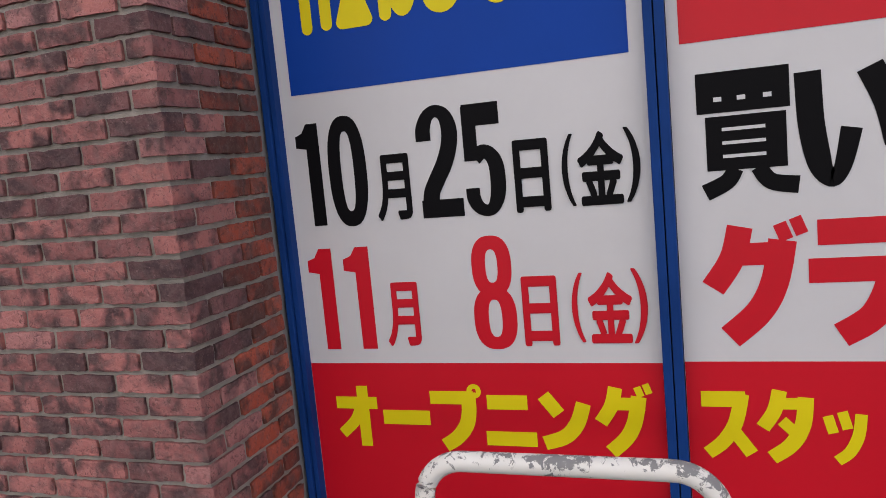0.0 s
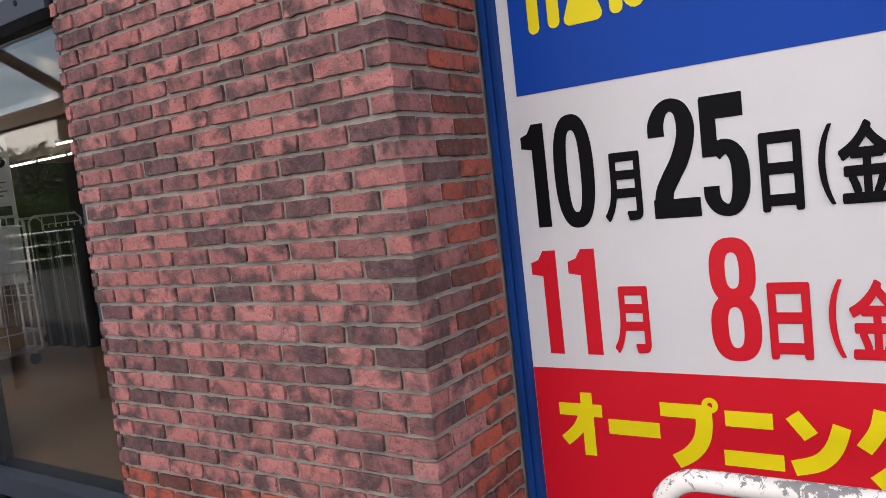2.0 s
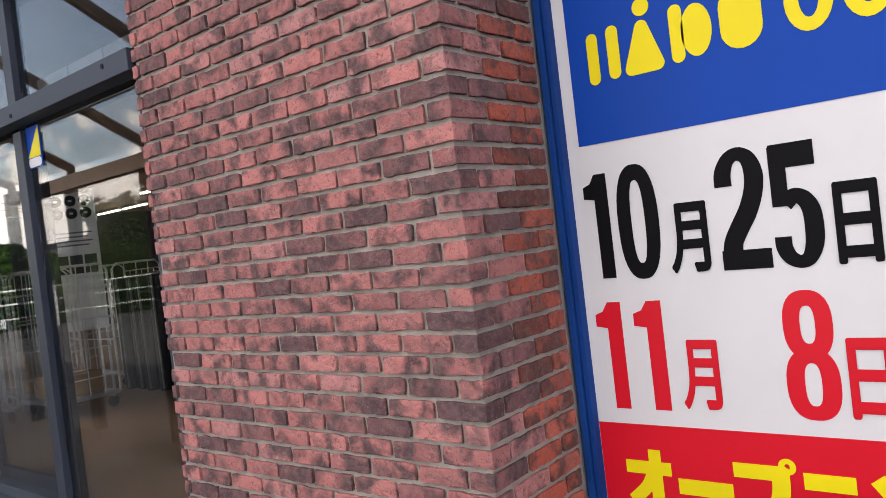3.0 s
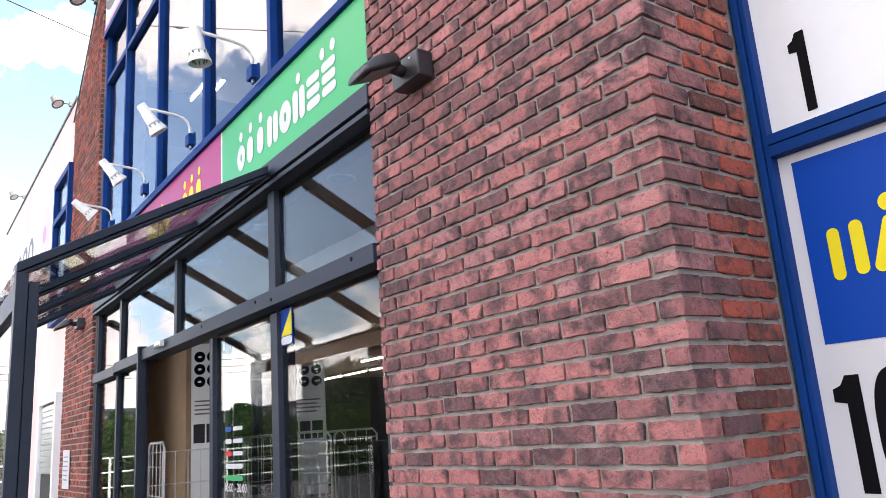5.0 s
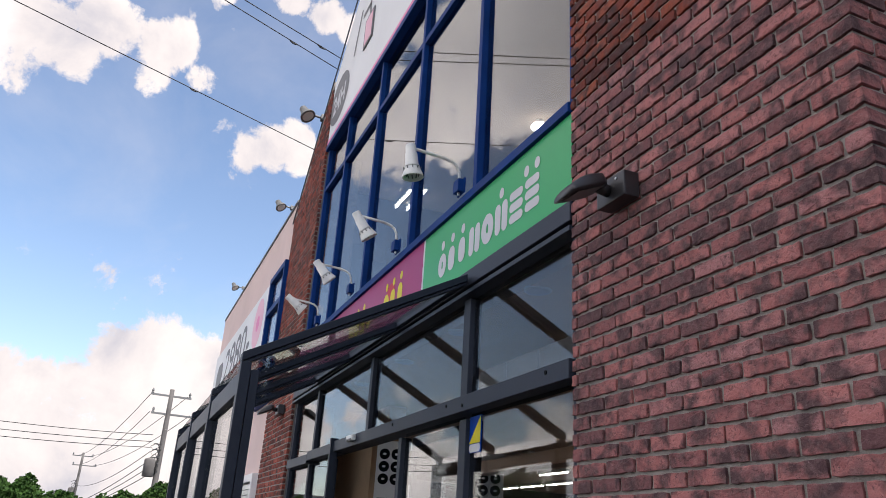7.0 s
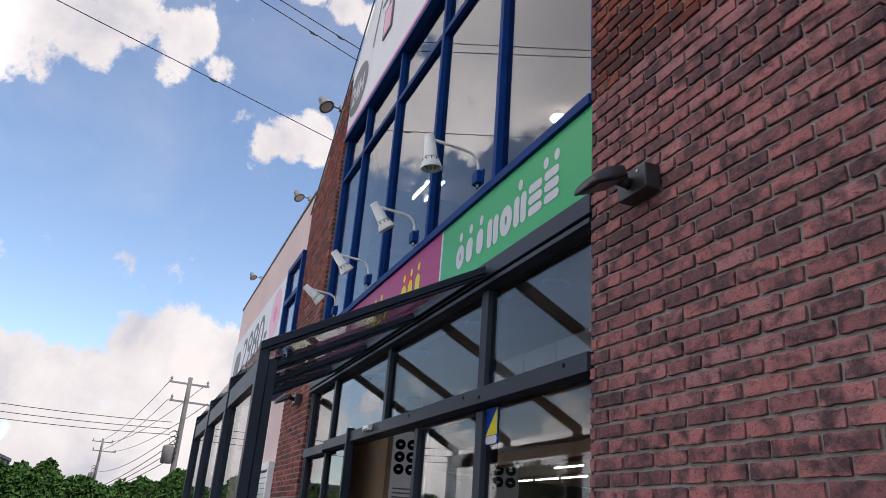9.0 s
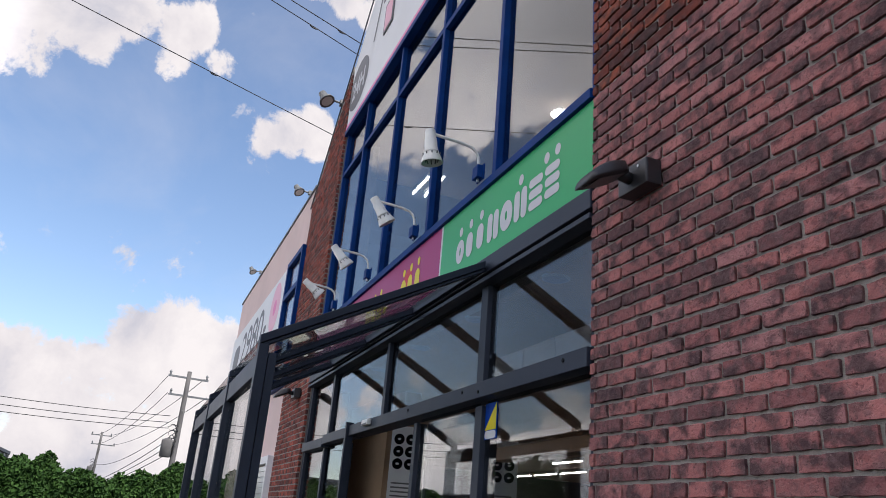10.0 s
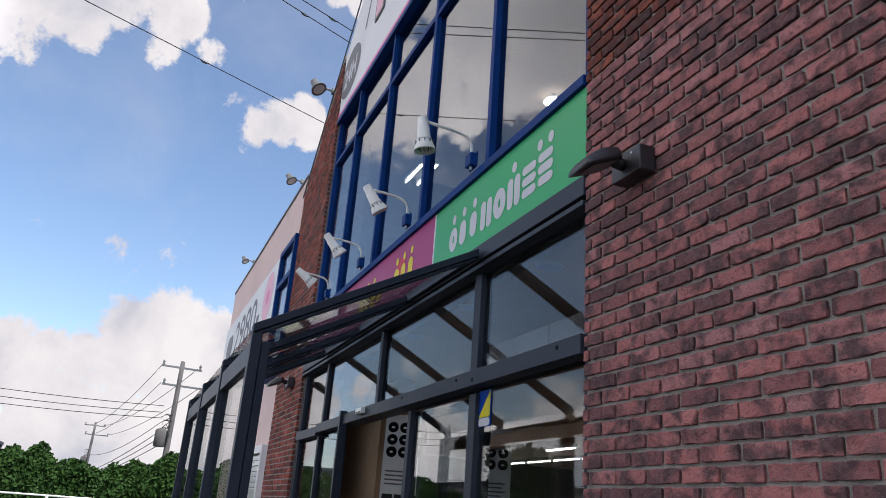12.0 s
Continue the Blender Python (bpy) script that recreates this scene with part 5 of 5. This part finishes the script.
near_pole = utility_pole(-44.4, 0.15, 8.85, "weathered concrete utility pole with crossarms and a transformer drum")
far_pole = utility_pole(-95.0, -5.3, 9.0, "distant concrete utility pole with crossarms")
lines = base("power_lines", "thin black overhead power lines", "power line")
for z0, z1 in ((6.29, 6.75), (5.94, 6.30), (5.63, 5.92)):
    cable(lines, (-44.4, -0.4, z0), (-44.0, -17.6, z1), 0.02, 0.3)
for z0, y0 in ((8.5, -0.9), (8.5, 1.0), (7.5, -0.8), (7.5, 1.3), (5.4, -0.4)):
    cable(lines, (-44.4, y0, z0), (-95.0, -5.3 + y0 * 0.6, z0 + 0.1), 0.02, 0.7)
for z0 in (5.0, 4.6, 4.2):
    cable(lines, (-44.4, -0.3, z0), (-80.0, -7.0, 2.4), 0.022, 0.6)
# the lines that cross over the building's end
for (xa, ya), (xb, yb), z in (((-13.35, -4.72), (-15.74, 0.66), 10.15), ((-12.16, -1.37), (-13.04, 0.56), 10.6), ((-12.06, -0.85), (-12.66, 0.54), 10.6)):
    a, b = Vector((xa, ya, z)), Vector((xb, yb, z))
    d = (b - a).normalized()
    cable(lines, a - d * 40, b + d * 40, 0.0095)
    for s in ((1.55,) if z < 10.5 else (1.0, )):
        c = a + d * (s if z > 10.5 else 2.9)
        part("clamp", tube([c - d * 0.09, c - d * 0.03 - Vector((0, 0, 0.03)), c + d * 0.05 - Vector((0, 0, 0.02)), c + d * 0.10], 0.015, 6), cable_black, lines)

# ---- green things ----


def leaf_mass(name, points, size, mat, parent, seed, up=0.4):
    """Many small folded leaves as one mesh."""
    rng = random.Random(seed)
    verts, faces, n = [], [], 0
    for p in points:
        nrm = Vector((rng.gauss(0.5, 0.8), rng.gauss(0, 0.8), rng.gauss(up, 0.8))).normalized()
        a = nrm.orthogonal().normalized()
        a.rotate(Matrix.Rotation(rng.uniform(0, 6.28), 3, nrm))
        b = nrm.cross(a)
        s = size * rng.uniform(0.6, 1.25)
        mid = p + nrm * s * 0.12
        verts += [p - a * s * 0.5, mid - b * s * 0.38 + nrm * s * .12, p + a * s * 0.55, mid + b * s * 0.38 + nrm * s * .12]
        faces += [(n, n + 1, n + 2), (n, n + 2, n + 3)]
        n += 4
    me = bpy.data.meshes.new(name)
    me.from_pydata(verts, [], faces)
    me.materials.append(mat)
    ob = new(name, me)
    ob.parent = parent
    return ob


def bank(name, x0, y0, x1, y1, high, thick, count, size, seed, label):
    """A bank of broad-leaved creeper: uneven heaps along a line."""
    ob = base(name, label, "hedge", kind="stuff")
    rng = random.Random(seed)
    a, b = Vector((x0, y0, 0)), Vector((x1, y1, 0))
    side = (b - a).normalized().cross(Vector((0, 0, 1)))

    def crest(u):
        return high * (0.80 + 0.22 * noise.noise(Vector((u * 6.0, seed, 0))) + 0.12 * noise.noise(Vector((u * 23.0, seed, 3))))
    pts = []
    for _ in range(count):
        u, t = rng.random(), rng.uniform(0, math.pi)
        r = 1 - abs(rng.gauss(0, 0.10))
        lump = 1 + 0.16 * noise.noise(Vector((u * 30, t * 3, seed)))
        pts.append(a.lerp(b, u) + side * (thick * math.cos(t) * r * lump) + Vector((0, 0, crest(u) * math.sin(t) ** 0.6 * r * lump)))
    leaf_mass("leaves", pts, size, leaf_green, ob, seed)
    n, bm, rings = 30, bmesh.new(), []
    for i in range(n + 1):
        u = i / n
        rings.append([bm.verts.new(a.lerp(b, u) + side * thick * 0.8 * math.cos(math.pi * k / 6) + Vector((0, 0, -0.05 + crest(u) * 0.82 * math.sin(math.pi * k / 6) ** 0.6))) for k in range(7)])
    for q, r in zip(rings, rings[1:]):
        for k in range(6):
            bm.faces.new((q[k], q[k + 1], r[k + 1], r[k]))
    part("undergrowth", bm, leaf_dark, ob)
    return ob


bank("creeper_bank", -30.0, -16.0, -31.0, 1.6, 3.4, 1.6, 60000, 0.165, 4, "bank of broad green creeper leaves along the lot's edge")
bank("creeper_bank", -100.0, -27.0, -12.0, -30.0, 3.0, 2.0, 9000, 0.5, 9, "long green creeper bank across the car park")


def tree(x, y, high, spread, seed, label):
    ob = base("tree", label, "tree", at=pose(x, y, -0.04))
    rng = random.Random(seed)
    trunk = tube([(0, 0, 0), (0.1, 0, high * 0.3), (0.0, 0.1, high * 0.55), (0.1, 0.1, high * 0.8)], 0.22, 9, [1, 0.75, 0.5, 0.2])
    ends = []
    for i in range(8):
        z = high * (0.35 + 0.05 * i)
        a = i * 2.4
        e = Vector((math.cos(a) * spread * 0.7, math.sin(a) * spread * 0.7, z + high * 0.2))
        add(trunk, tube([(0.05, 0.05, z), e * 0.5 + Vector((0, 0, z * 0.5)), e], 0.07, 6, [1, 0.7, 0.3]))
        ends.append(e)
    part("trunk", trunk, bark, ob)
    pts = []
    for e in ends + [Vector((0, 0, high * 0.85)), Vector((0.3, 0, high * 0.65))]:
        for _ in range(260):
            d = Vector((rng.gauss(0, 1), rng.gauss(0, 1), rng.gauss(0, 0.8))).normalized() * spread * 0.5 * rng.uniform(0.4, 1.1)
            pts.append(e + d)
    leaf_mass("crown", pts, 0.42, leaf_dark, ob, seed)
    return ob


tree(-50.5, -25.0, 6.9, 2.4, 2, "dark green broadleaf tree across the car park")
tree(-66.0, -33.0, 5.5, 2.6, 6, "dark green broadleaf tree behind the creeper bank")


# ---- buildings across the car park ----


def hall(x0, x1, y0, y1, high, wall_mat, label, bays):
    ob = base("building", label, "building")
    wall = part("wall", box(x0, x1, y0, y1, -0.04, high), wall_mat, ob)
    part("roof", box(x0 - 0.2, x1 + 0.2, y0 - 0.2, y1 + 0.2, high, high + 0.25, 0.03), roof_metal, ob)
    step = (x1 - x0) / bays
    for i in range(bays):
        a = x0 + i * step
        part("pilaster", box(a, a + 0.25, y1, y1 + 0.15, -0.04, high - 0.02), wall_mat, wall)
        win = part("window", box(a + step * 0.3, a + step * 0.85, y1 + 0.01, y1 + 0.06, high * 0.55, high * 0.78), grey_frame, wall)
        part("pane", box(a + step * 0.33, a + step * 0.82, y1 + 0.062, y1 + 0.07, high * 0.57, high * 0.76), glass, win)
    return ob


hall(-120.0, -75.0, -46.0, -36.0, 5.6, concrete, "long low grey building beyond the creeper bank", 9)
hall(-72.0, -64.0, -15.0, -11.2, 4.6, grey_metal, "grey metal shed far down the road", 3)


# ---- white guard fence before the creeper ----


def guard_fence(x0, y0, x1, y1, count, label):
    ob = base("guard_fence", label, "fence", "white pipe fences round the lot")
    a, b = Vector((x0, y0, -0.04)), Vector((x1, y1, -0.04))
    for i in range(count + 1):
        p = a.lerp(b, i / count)
        part("post", tube([p, p + Vector((0, 0, 1.44))], 0.045, 8), white_paint, ob)
    for z in (0.45, 0.95, 1.42):
        part("rail", tube([a + Vector((0, 0, z)), b + Vector((0, 0, z))], 0.03, 8), white_paint, ob)
    return ob


guard_fence(-27.8, -14.0, -28.6, 2.0, 8, "white painted pipe fence before the creeper bank")
guard_fence(-90.0, -26.2, -14.0, -27.4, 30, "long white painted pipe fence across the car park")
